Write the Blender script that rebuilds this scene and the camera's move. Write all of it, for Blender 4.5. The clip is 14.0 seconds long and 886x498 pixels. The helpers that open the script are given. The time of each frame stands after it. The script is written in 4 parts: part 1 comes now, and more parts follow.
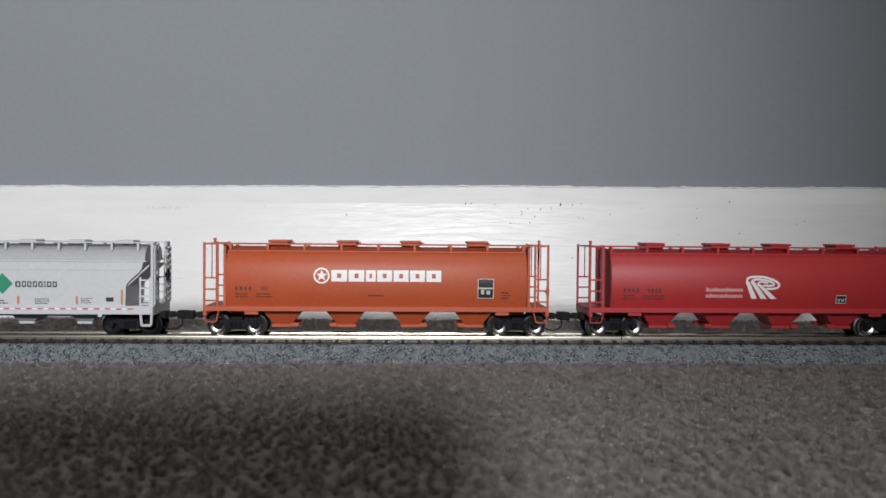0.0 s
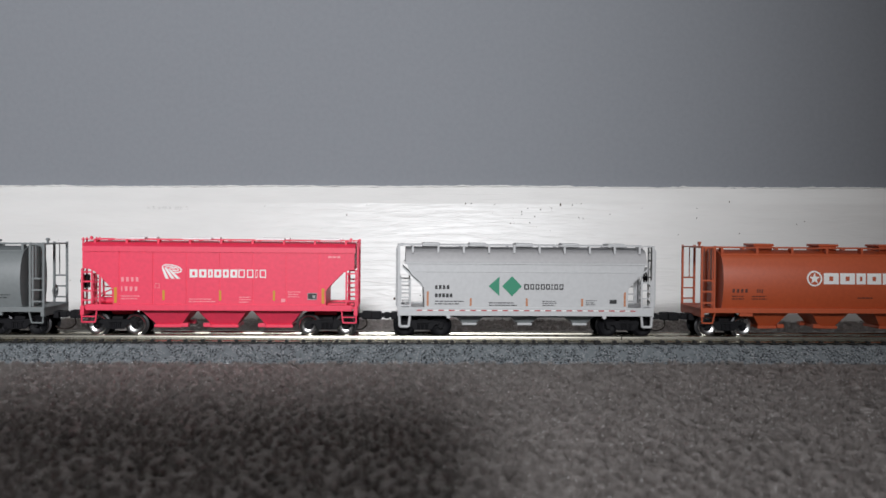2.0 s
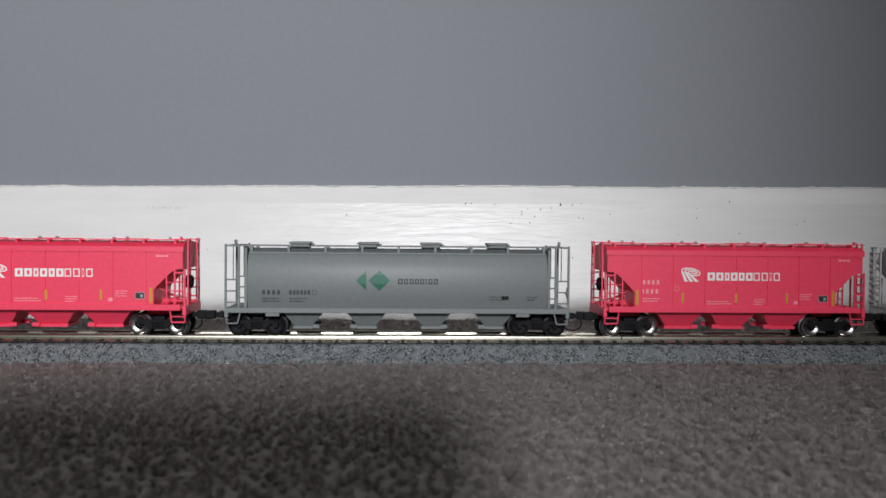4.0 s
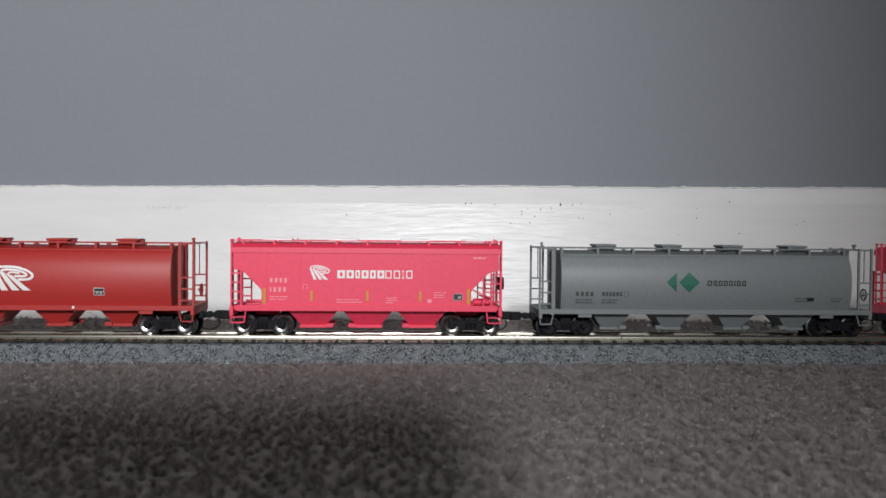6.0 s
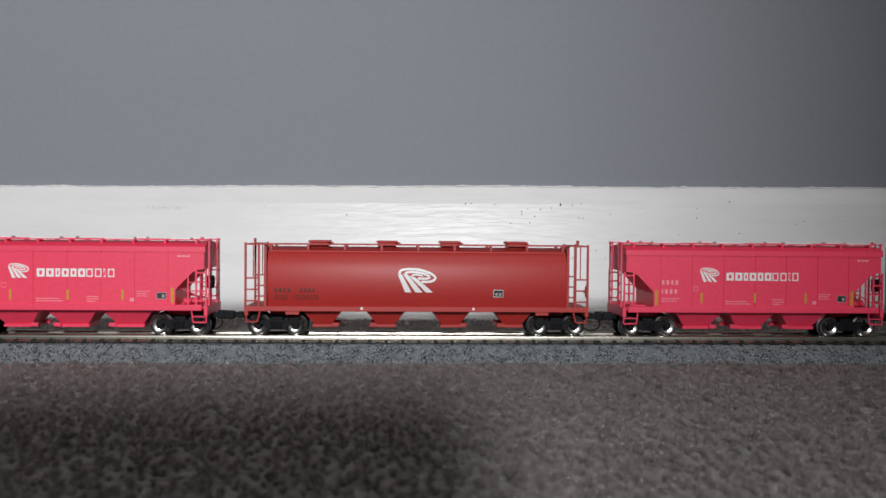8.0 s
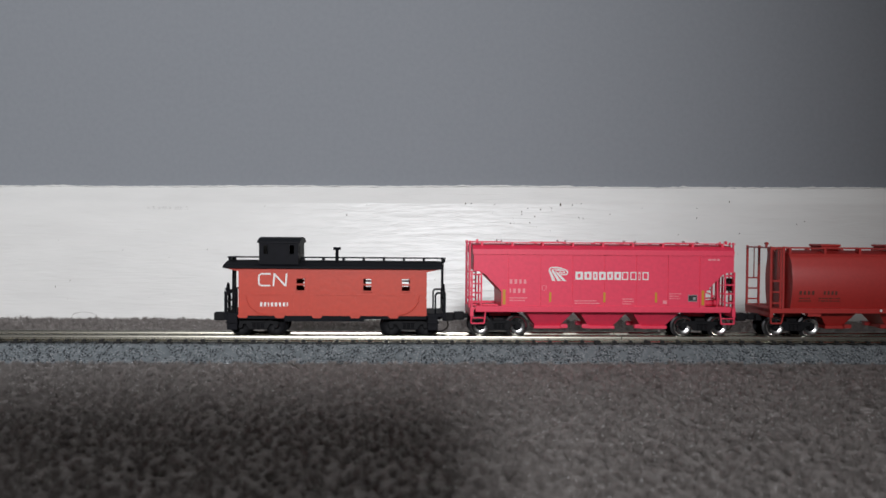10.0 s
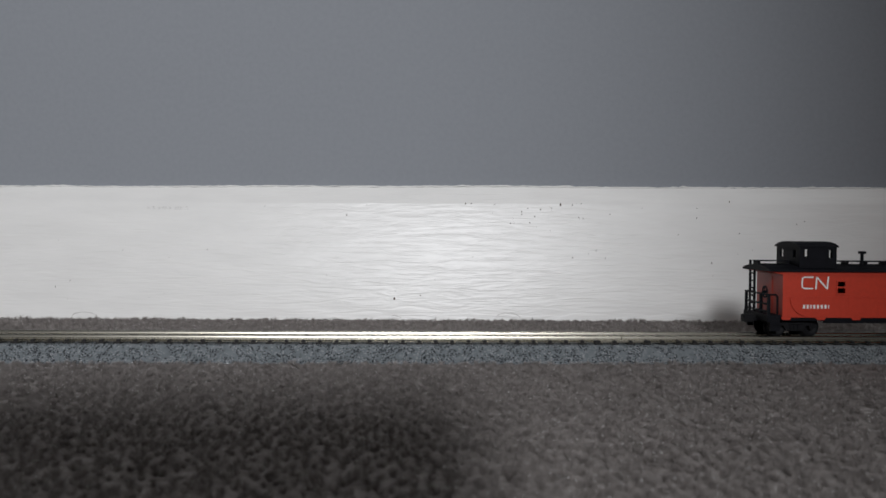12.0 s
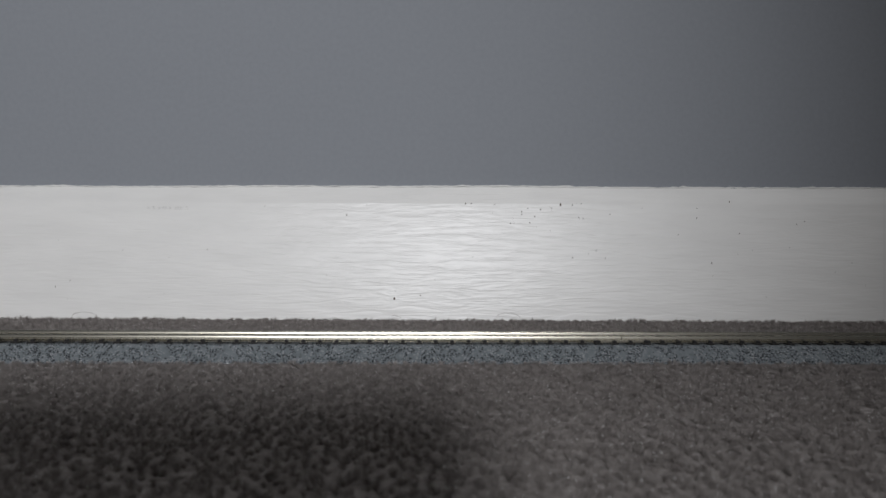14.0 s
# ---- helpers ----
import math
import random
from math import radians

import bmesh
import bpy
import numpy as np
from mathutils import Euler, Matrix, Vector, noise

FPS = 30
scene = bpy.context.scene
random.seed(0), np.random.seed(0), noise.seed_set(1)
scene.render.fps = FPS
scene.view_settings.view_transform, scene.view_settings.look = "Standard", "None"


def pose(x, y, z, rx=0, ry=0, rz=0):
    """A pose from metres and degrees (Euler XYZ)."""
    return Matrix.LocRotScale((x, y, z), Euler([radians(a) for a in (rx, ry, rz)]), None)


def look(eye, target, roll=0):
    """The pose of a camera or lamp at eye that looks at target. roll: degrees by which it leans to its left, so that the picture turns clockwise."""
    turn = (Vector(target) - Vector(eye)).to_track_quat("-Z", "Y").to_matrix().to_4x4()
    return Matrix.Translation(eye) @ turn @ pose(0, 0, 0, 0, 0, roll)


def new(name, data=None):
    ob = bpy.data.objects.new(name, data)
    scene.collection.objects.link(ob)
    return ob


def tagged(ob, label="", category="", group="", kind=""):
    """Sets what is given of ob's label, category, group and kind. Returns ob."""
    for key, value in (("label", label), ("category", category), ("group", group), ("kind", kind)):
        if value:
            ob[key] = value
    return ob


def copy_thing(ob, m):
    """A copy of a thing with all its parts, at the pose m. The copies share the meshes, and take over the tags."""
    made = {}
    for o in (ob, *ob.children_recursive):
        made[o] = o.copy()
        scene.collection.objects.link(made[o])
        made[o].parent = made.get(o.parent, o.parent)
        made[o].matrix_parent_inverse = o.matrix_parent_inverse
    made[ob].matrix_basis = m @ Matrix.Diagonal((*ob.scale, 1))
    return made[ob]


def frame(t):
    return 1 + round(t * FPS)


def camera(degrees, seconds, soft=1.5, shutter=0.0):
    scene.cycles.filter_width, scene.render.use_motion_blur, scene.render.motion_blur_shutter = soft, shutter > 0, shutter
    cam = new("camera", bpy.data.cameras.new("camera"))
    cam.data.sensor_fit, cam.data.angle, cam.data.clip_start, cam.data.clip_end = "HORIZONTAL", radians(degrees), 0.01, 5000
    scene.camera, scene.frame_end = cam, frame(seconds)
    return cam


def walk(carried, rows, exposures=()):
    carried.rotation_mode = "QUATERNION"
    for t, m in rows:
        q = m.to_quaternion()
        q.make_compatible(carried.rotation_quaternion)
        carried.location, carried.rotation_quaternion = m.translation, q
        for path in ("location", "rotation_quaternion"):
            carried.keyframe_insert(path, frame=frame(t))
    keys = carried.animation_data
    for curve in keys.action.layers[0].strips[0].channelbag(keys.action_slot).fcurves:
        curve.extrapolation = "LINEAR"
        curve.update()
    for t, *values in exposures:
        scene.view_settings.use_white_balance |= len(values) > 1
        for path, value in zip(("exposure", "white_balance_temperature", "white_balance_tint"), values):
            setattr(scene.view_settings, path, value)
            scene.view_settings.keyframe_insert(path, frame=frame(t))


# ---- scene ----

# A model train on a straight of sectional track laid on carpet before a white skirting board.
# Lengths below are in millimetres; MM turns them into metres.
MM = 0.001
RAIL_TOP = 6.6                 # rail head above the carpet, at the middle of the view
TRACK = pose(0, 0, RAIL_TOP * MM, 0, 0.35, 2.9)   # s along the track, y across, z from the rail head
WALL_Y = 107.0                 # face of the skirting board

# ---- camera ----
cam = camera(52.3, 14.0, soft=1.5, shutter=0.0)
cam.data.dof.use_dof, cam.data.dof.focus_distance, cam.data.dof.aperture_fstop = True, 0.33, 46.0
EYE = (0.0, -0.273, 0.0383)
AIM = (0.0, -0.273 + math.cos(radians(1.3)), 0.0383 - math.sin(radians(1.3)))
walk(cam, [(0.0, look(EYE, AIM, 0.15)), (14.0, look(EYE, AIM, 0.15))],
     exposures=[(0.0, 0.0), (3.0, -0.06), (8.0, -0.11), (9.5, -0.16), (11.5, -0.3), (12.5, -0.41), (14.0, -0.5)])

# ---- light ----
world = bpy.data.worlds.new("world")
scene.world = world
world.use_nodes = True
world.node_tree.nodes["Background"].inputs["Color"].default_value = (0.75, 0.85, 1.0, 1)
world.node_tree.nodes["Background"].inputs["Strength"].default_value = 0.05


def area_lamp(name, eye, target, size, watts, colour, spread=180):
    lamp = bpy.data.lights.new(name, "AREA")
    lamp.shape, lamp.size, lamp.energy, lamp.color = "DISK", size, watts, colour
    lamp.spread = radians(spread)
    ob = new(name, lamp)
    ob.matrix_world = look(eye, target)
    return ob


def spot_lamp(name, eye, target, radius, watts, colour, cone):
    lamp = bpy.data.lights.new(name, "SPOT")
    lamp.shadow_soft_size, lamp.energy, lamp.color = radius, watts, colour
    lamp.spot_size, lamp.spot_blend = radians(cone), 1.0
    ob = new(name, lamp)
    ob.matrix_world = look(eye, target)
    return ob


# a desk lamp low on the floor behind the camera
spot_lamp("desk_lamp", (0.02, -1.03, 0.335), (-0.16, 0.1, 0.08), 0.055, 45.5, (0.95, 0.965, 1.0), 41.0)
# an unseen weak fill lamp, added overhead to lift the shadows
area_lamp("ceiling_lamp", (0.3, -1.2, 2.38), (0.3, -1.2, 0.0), 0.4, 11.8, (0.98, 0.975, 0.98))


# ---- materials ----
def material(name, colour, rough=0.5, metal=0.0, spec=0.5):
    m = bpy.data.materials.new(name)
    m.use_nodes = True
    b = m.node_tree.nodes["Principled BSDF"]
    b.inputs["Base Color"].default_value = (*colour, 1)
    b.inputs["Roughness"].default_value = rough
    b.inputs["Metallic"].default_value = metal
    b.inputs["Specular IOR Level"].default_value = spec
    return m


def node(m, kind, **inputs):
    n = m.node_tree.nodes.new(kind)
    for key, value in inputs.items():
        n.inputs[key.replace("_", " ")].default_value = value
    return n


def wire(m, a, out, b, into):
    m.node_tree.links.new(a.outputs[out], b.inputs[into])


def coords(m, stretch=(1, 1, 1)):
    c = m.node_tree.nodes.new("ShaderNodeTexCoord")
    k = m.node_tree.nodes.new("ShaderNodeMapping")
    k.inputs["Scale"].default_value = stretch
    wire(m, c, "Object", k, "Vector")
    return k


def ramp(m, stops):
    r = m.node_tree.nodes.new("ShaderNodeValToRGB")
    e = r.color_ramp.elements
    while len(e) < len(stops):
        e.new(0.5)
    for el, (p, c) in zip(e, stops):
        el.position, el.color = p, (*c, 1) if len(c) == 3 else c
    return r


def grained(name, colour, rough, scale, amount=0.12, metal=0.0, bump=0.0, bump_scale=None, stretch=(1, 1, 1), spec=0.5, mottle=None):
    """A surface with fine grain, broad mottling and slight relief."""
    m = material(name, colour, rough, metal, spec)
    b = m.node_tree.nodes["Principled BSDF"]
    k = coords(m, stretch)
    fine = node(m, "ShaderNodeTexNoise", Scale=scale, Detail=4.0)
    broad = node(m, "ShaderNodeTexNoise", Scale=mottle or scale * 0.08, Detail=3.0)
    wire(m, k, "Vector", fine, "Vector")
    wire(m, k, "Vector", broad, "Vector")
    lo = [c * (1 - amount) for c in colour]
    hi = [min(1, c * (1 + amount)) for c in colour]
    r1 = ramp(m, [(0.3, lo), (0.7, hi)])
    r2 = ramp(m, [(0.3, (1 - amount * 0.7,) * 3), (0.7, (1, 1, 1))])
    wire(m, fine, "Fac", r1, "Fac")
    wire(m, broad, "Fac", r2, "Fac")
    mix = m.node_tree.nodes.new("ShaderNodeMix")
    mix.data_type, mix.blend_type = "RGBA", "MULTIPLY"
    mix.inputs[0].default_value = 1.0
    m.node_tree.links.new(r1.outputs["Color"], mix.inputs[6])
    m.node_tree.links.new(r2.outputs["Color"], mix.inputs[7])
    m.node_tree.links.new(mix.outputs[2], b.inputs["Base Color"])
    if bump:
        bn = node(m, "ShaderNodeBump", Strength=bump, Distance=0.0003)
        src = node(m, "ShaderNodeTexNoise", Scale=bump_scale or scale, Detail=3.0)
        wire(m, k, "Vector", src, "Vector")
        wire(m, src, "Fac", bn, "Height")
        wire(m, bn, "Normal", b, "Normal")
    return m


WALL_PAINT = grained("grey_wall_paint", (0.262, 0.276, 0.3), 0.75, 500, 0.03, bump=0.12, bump_scale=1400, spec=0.2, mottle=9)
PLAIN_WALL = grained("room_wall_paint", (0.35, 0.35, 0.36), 0.8, 40, 0.05)
CEILING_PAINT = grained("ceiling_paint", (0.8, 0.8, 0.78), 0.9, 40, 0.04)


def skirting_paint():
    m = grained("white_gloss_paint", (0.8, 0.79, 0.77), 0.36, 160, 0.03, stretch=(0.25, 1, 1), mottle=14)
    b = m.node_tree.nodes["Principled BSDF"]
    k = coords(m, (0.11, 1.0, 1.0))
    strokes = node(m, "ShaderNodeTexNoise", Scale=560.0, Detail=4.0, Distortion=0.9)
    wire(m, k, "Vector", strokes, "Vector")
    k2 = coords(m, (0.3, 1.0, 1.0))
    waves = node(m, "ShaderNodeTexNoise", Scale=60.0, Detail=2.0, Distortion=1.0)
    wire(m, k2, "Vector", waves, "Vector")
    b1 = node(m, "ShaderNodeBump", Strength=0.42, Distance=0.0006)
    b2 = node(m, "ShaderNodeBump", Strength=0.2, Distance=0.0012)
    wire(m, strokes, "Fac", b1, "Height")
    wire(m, waves, "Fac", b2, "Height")
    wire(m, b1, "Normal", b2, "Normal")
    wire(m, b2, "Normal", b, "Normal")
    return m


SKIRTING = skirting_paint()


def carpet_material(name, tuft):
    m = material(name, (0.27, 0.26, 0.25), 0.95, 0, 0.1)
    b = m.node_tree.nodes["Principled BSDF"]
    k = coords(m)
    lumps = node(m, "ShaderNodeTexNoise", Scale=380.0, Detail=5.0)
    wire(m, k, "Vector", lumps, "Vector")
    r = ramp(m, [(0.32, (0.225, 0.203, 0.193)), (0.68, (0.42, 0.389, 0.373))])
    wire(m, lumps, "Fac", r, "Fac")
    if tuft:
        g = m.node_tree.nodes.new("ShaderNodeNewGeometry")
        r2 = ramp(m, [(0.0, (0.88, 0.88, 0.88)), (1.0, (1.12, 1.12, 1.12))])
        wire(m, g, "Random Per Island", r2, "Fac")
        mix = m.node_tree.nodes.new("ShaderNodeMix")
        mix.data_type, mix.blend_type = "RGBA", "MULTIPLY"
        mix.inputs[0].default_value = 1.0
        m.node_tree.links.new(r.outputs["Color"], mix.inputs[6])
        m.node_tree.links.new(r2.outputs["Color"], mix.inputs[7])
        m.node_tree.links.new(mix.outputs[2], b.inputs["Base Color"])
        through_fibre = m.node_tree.nodes.new("ShaderNodeBsdfTranslucent")
        m.node_tree.links.new(mix.outputs[2], through_fibre.inputs["Color"])
        blend = m.node_tree.nodes.new("ShaderNodeMixShader")
        blend.inputs[0].default_value = 0.4
        m.node_tree.links.new(b.outputs[0], blend.inputs[1])
        m.node_tree.links.new(through_fibre.outputs[0], blend.inputs[2])
        m.node_tree.links.new(blend.outputs[0], m.node_tree.nodes["Material Output"].inputs["Surface"])
    else:
        wire(m, r, "Color", b, "Base Color")
        fuzz = node(m, "ShaderNodeTexNoise", Scale=1600.0, Detail=3.0)
        wire(m, k, "Vector", fuzz, "Vector")
        bn = node(m, "ShaderNodeBump", Strength=0.9, Distance=0.0006)
        wire(m, fuzz, "Fac", bn, "Height")
        wire(m, bn, "Normal", b, "Normal")
    return m


# near-white colour imitates the sparkle of the carpet fibres
GLINT = material("fibre_glint_white", (0.85, 0.84, 0.82), 0.3, 0.0, 0.8)
CARPET = carpet_material("grey_carpet", False)
PILE = carpet_material("grey_carpet_pile", True)


def ballast_material():
    m = material("speckled_ballast", (0.2, 0.22, 0.24), 0.8, 0, 0.25)
    b = m.node_tree.nodes["Principled BSDF"]
    k = coords(m, (1, 1, 1))
    base = node(m, "ShaderNodeTexNoise", Scale=700.0, Detail=3.0)
    wire(m, k, "Vector", base, "Vector")
    r = ramp(m, [(0.3, (0.115, 0.128, 0.137)), (0.6, (0.16, 0.176, 0.187)), (0.78, (0.215, 0.232, 0.243))])
    wire(m, base, "Fac", r, "Fac")
    last = (r, "Color")
    for scale, limit, colour in ((1750.0, 0.42, (0.008, 0.011, 0.014)), (1900.0, 0.26, (0.38, 0.39, 0.40))):
        v = node(m, "ShaderNodeTexVoronoi", Scale=scale, Randomness=1.0)
        wire(m, k, "Vector", v, "Vector")
        near = m.node_tree.nodes.new("ShaderNodeMath")
        near.operation = "LESS_THAN"
        near.inputs[1].default_value = limit
        wire(m, v, "Distance", near, 0)
        patch = node(m, "ShaderNodeTexNoise", Scale=scale * 0.18)
        wire(m, k, "Vector", patch, "Vector")
        gate = m.node_tree.nodes.new("ShaderNodeMath")
        gate.operation = "GREATER_THAN"
        gate.inputs[1].default_value = 0.45
        wire(m, patch, "Fac", gate, 0)
        both = m.node_tree.nodes.new("ShaderNodeMath")
        both.operation = "MULTIPLY"
        wire(m, near, 0, both, 0)
        wire(m, gate, 0, both, 1)
        mix = m.node_tree.nodes.new("ShaderNodeMix")
        mix.data_type = "RGBA"
        wire(m, both, 0, mix, 0)
        m.node_tree.links.new(last[0].outputs[last[1]], mix.inputs[6])
        mix.inputs[7].default_value = (*colour, 1)
        last = (mix, 2)
    m.node_tree.links.new(last[0].outputs[last[1]], b.inputs["Base Color"])
    bn = node(m, "ShaderNodeBump", Strength=0.6, Distance=0.0002)
    wire(m, base, "Fac", bn, "Height")
    wire(m, bn, "Normal", b, "Normal")
    return m


BALLAST = ballast_material()
RAIL = grained("nickel_silver_rail", (0.6, 0.57, 0.485), 0.25, 500, 0.08, metal=1.0, stretch=(0.02, 1, 1), bump=0.06)
TIE = grained("dark_brown_tie_plastic", (0.016, 0.015, 0.0145), 0.6, 900, 0.2, spec=0.25)
BLACK = grained("black_plastic", (0.008, 0.008, 0.0095), 0.6, 700, 0.2, bump=0.1, spec=0.15)
CABOOSE_BLACK = grained("satin_black_plastic", (0.006, 0.0062, 0.009), 0.6, 500, 0.2, bump=0.1, spec=0.12)
POLISHED = grained("polished_wheel_face", (0.66, 0.65, 0.64), 0.27, 900, 0.05, metal=1.0)
BLACKENED = grained("blackened_steel", (0.1, 0.1, 0.105), 0.42, 900, 0.1, metal=0.7)
COPPER = material("dark_wire", (0.025, 0.018, 0.014), 0.4, 0.8)
# pale and barely metallic: the metal's gleam is put into the colour
ETCHED = grained("pale_gleam_metal", (0.78, 0.76, 0.76), 0.4, 900, 0.06, metal=0.15)
ORANGE = grained("burnt_orange_paint", (0.43, 0.075, 0.022), 0.5, 900, 0.06, bump=0.03, mottle=60)
RED = grained("deep_red_paint", (0.40, 0.022, 0.026), 0.5, 900, 0.06, bump=0.03, mottle=60)
BRICK_RED = grained("brick_red_paint", (0.40, 0.024, 0.02), 0.5, 900, 0.06, bump=0.03, mottle=60)
PINK = grained("coral_pink_paint", (0.82, 0.045, 0.104), 0.48, 900, 0.05, bump=0.02, mottle=60)
GREY = grained("mid_grey_paint", (0.17, 0.186, 0.188), 0.5, 900, 0.05, bump=0.03, mottle=60)
PALE_ROOF = grained("grey_roof_paint", (0.38, 0.375, 0.38), 0.5, 900, 0.05, bump=0.08, mottle=60)
PALE = grained("pale_grey_paint", (0.51, 0.515, 0.52), 0.45, 900, 0.04, bump=0.03, mottle=60)
CABOOSE_RED = grained("orange_red_paint", (0.52, 0.04, 0.016), 0.45, 900, 0.06, bump=0.1, mottle=60)
INK_WHITE = material("white_print", (0.78, 0.77, 0.75), 0.5)
INK_FAINT = material("faint_white_print", (0.84, 0.27, 0.31), 0.5)
INK_PALE_RED = material("pale_print", (0.62, 0.36, 0.34), 0.5)
INK_BLACK = material("black_print", (0.015, 0.015, 0.016), 0.5)
INK_BROWN = material("dark_brown_print", (0.10, 0.03, 0.02), 0.5)
INK_GREY = material("dark_grey_print", (0.055, 0.062, 0.062), 0.5)
INK_PALE = material("pale_grey_print", (0.5, 0.49, 0.47), 0.5)
INK_MID = material("mid_grey_print", (0.30, 0.30, 0.30), 0.5)
INK_DARK_GREEN = material("dark_green_print", (0.006, 0.11, 0.065), 0.5)
INK_GREEN = material("green_print", (0.012, 0.22, 0.12), 0.5)
INK_YELLOW = material("ochre_print", (0.55, 0.26, 0.015), 0.5)
INK_RUST = material("rust_orange_print", (0.46, 0.19, 0.09), 0.5)
INK_RED = material("red_print", (0.45, 0.03, 0.03), 0.5)
PENCIL = material("faint_pencil", (0.5, 0.49, 0.48), 0.6)
FLECK = material("brown_fleck", (0.08, 0.045, 0.03), 0.7)


# ---- mesh helpers ----
def box(bm, x0, x1, y0, y1, z0, z1, bevel=0.0):
    v = bmesh.ops.create_cube(bm, size=1.0)["verts"]
    for p in v:
        p.co = Vector((x0 + (p.co.x + 0.5) * (x1 - x0), y0 + (p.co.y + 0.5) * (y1 - y0), z0 + (p.co.z + 0.5) * (z1 - z0)))
    if bevel:
        es = list({e for p in v for e in p.link_edges})
        bmesh.ops.bevel(bm, geom=es, offset=bevel, segments=2, affect="EDGES", profile=0.5)
    return bm


def prism(bm, outline, y0, y1):
    """An outline in x and z, drawn from y0 to y1."""
    a = [bm.verts.new((x, y0, z)) for x, z in outline]
    b = [bm.verts.new((x, y1, z)) for x, z in outline]
    n = len(outline)
    bm.faces.new(a)
    bm.faces.new(b[::-1])
    for i in range(n):
        bm.faces.new((a[i], b[i], b[(i + 1) % n], a[(i + 1) % n]))
    return bm


def loft(bm, outline, stations):
    """A closed outline in y and z, carried along x; stations are (x, scale of y, scale of z about z0, z0)."""
    rings = [[bm.verts.new((x, y * sy, z0 + (z - z0) * sz)) for y, z in outline] for x, sy, sz, z0 in stations]
    n = len(outline)
    for a, b in zip(rings, rings[1:]):
        for i in range(n):
            bm.faces.new((a[i], a[(i + 1) % n], b[(i + 1) % n], b[i]))
    bm.faces.new(rings[0][::-1])
    bm.faces.new(rings[-1])
    return bm


def rod(bm, a, b, r, sides=6):
    a, b = Vector(a), Vector(b)
    q = (b - a).to_track_quat("Z", "Y").to_matrix().to_4x4()
    m = Matrix.Translation((a + b) / 2) @ q
    bmesh.ops.create_cone(bm, cap_ends=True, segments=sides, radius1=r, radius2=r, depth=(b - a).length, matrix=m)
    return bm


def bent_rod(bm, points, r, sides=6):
    for a, b in zip(points, points[1:]):
        rod(bm, a, b, r, sides)
    return bm


def lathe(bm, profile, sides=28, material_of=None):
    """A profile of (y, radius) turned about the y axis."""
    rings = []
    for y, r in profile:
        rings.append([bm.verts.new((r * math.cos(6.283185 * i / sides), y, r * math.sin(6.283185 * i / sides))) for i in range(sides)])
    for k, (a, b) in enumerate(zip(rings, rings[1:])):
        for i in range(sides):
            f = bm.faces.new((a[i], b[i], b[(i + 1) % sides], a[(i + 1) % sides]))
            if material_of:
                f.material_index = material_of[k]
    for ring in (rings[0], rings[-1]):
        bm.faces.new(ring)
    return bm


def part(name, bm, mat, parent, label="", smooth=False):
    """Links a bmesh, in millimetres, as one mesh object under parent."""
    bmesh.ops.recalc_face_normals(bm, faces=bm.faces[:])
    if smooth:
        for f in bm.faces:
            f.smooth = True
        for e in bm.edges:
            if len(e.link_faces) != 2 or e.calc_face_angle(0) > 0.6:
                e.smooth = False
    bmesh.ops.scale(bm, vec=(MM, MM, MM), verts=bm.verts[:])
    data = bpy.data.meshes.new(name)
    bm.to_mesh(data)
    bm.free()
    for m in mat if isinstance(mat, (list, tuple)) else [mat]:
        data.materials.append(m)
    ob = new(name, data)
    ob.parent = parent
    if label:
        tagged(ob, label)
    return ob


def shared(name, data, parent, m=None):
    ob = new(name, data)
    ob.parent = parent
    if m is not None:
        ob.matrix_basis = m
    return ob


# ---- the room ----
def carpet_height(x, y):
    """The carpet's height in mm: it falls gently to the right and rises a little towards the wall."""
    fade = min(1.0, max(0.3, (WALL_Y - y) / 95.0))
    k = min(1.0, max(0.0, (y - 25.0) / 60.0))
    return -math.tan(radians(0.35)) * x * fade + 0.45 * k * k * (3 - 2 * k)


def carpet_lump(x, y):
    """Rounded tufts about 2 mm across and of uneven height on a gently uneven backing."""
    bend = 0.5 * noise.noise((x * 0.3, y * 0.3, 2))
    near, points = noise.voronoi((x / 2.3 + bend, y / 2.3 - bend, 0.3))
    d, rise = near[0], noise.noise(points[0] * 7.3)
    return 0.35 * noise.noise((x * 0.09, y * 0.09, 0)) + 0.3 * noise.noise((x * 0.22, y * 0.22, 5)) + 0.42 + 0.22 * rise - 1.1 * d * d


def slab(name, x0, x1, y0, y1, z0, z1, mat, label, category):
    bm = box(bmesh.new(), x0, x1, y0, y1, z0, z1)
    ob = part(name, bm, mat, None)
    return tagged(ob, label, category, kind="structure")


slab("wall_north", -2200, 2600, WALL_Y + 11, WALL_Y + 120, -60, 2400, WALL_PAINT, "matt mid-grey painted room wall above the skirting board", "wall")
slab("wall_south", -2200, 2600, -2700, -2600, -60, 2400, PLAIN_WALL, "plain grey painted wall behind the camera", "wall")
slab("wall_west", -2300, -2202, -2600, WALL_Y + 10, -60, 2400, PLAIN_WALL, "plain grey painted side wall of the room", "wall")
slab("wall_east", 2602, 2700, -2600, WALL_Y + 10, -60, 2400, PLAIN_WALL, "plain grey painted side wall of the room", "wall")
slab("ceiling", -2300, 2700, -2700, WALL_Y + 120, 2402, 2500, CEILING_PAINT, "plain white painted ceiling", "ceiling")


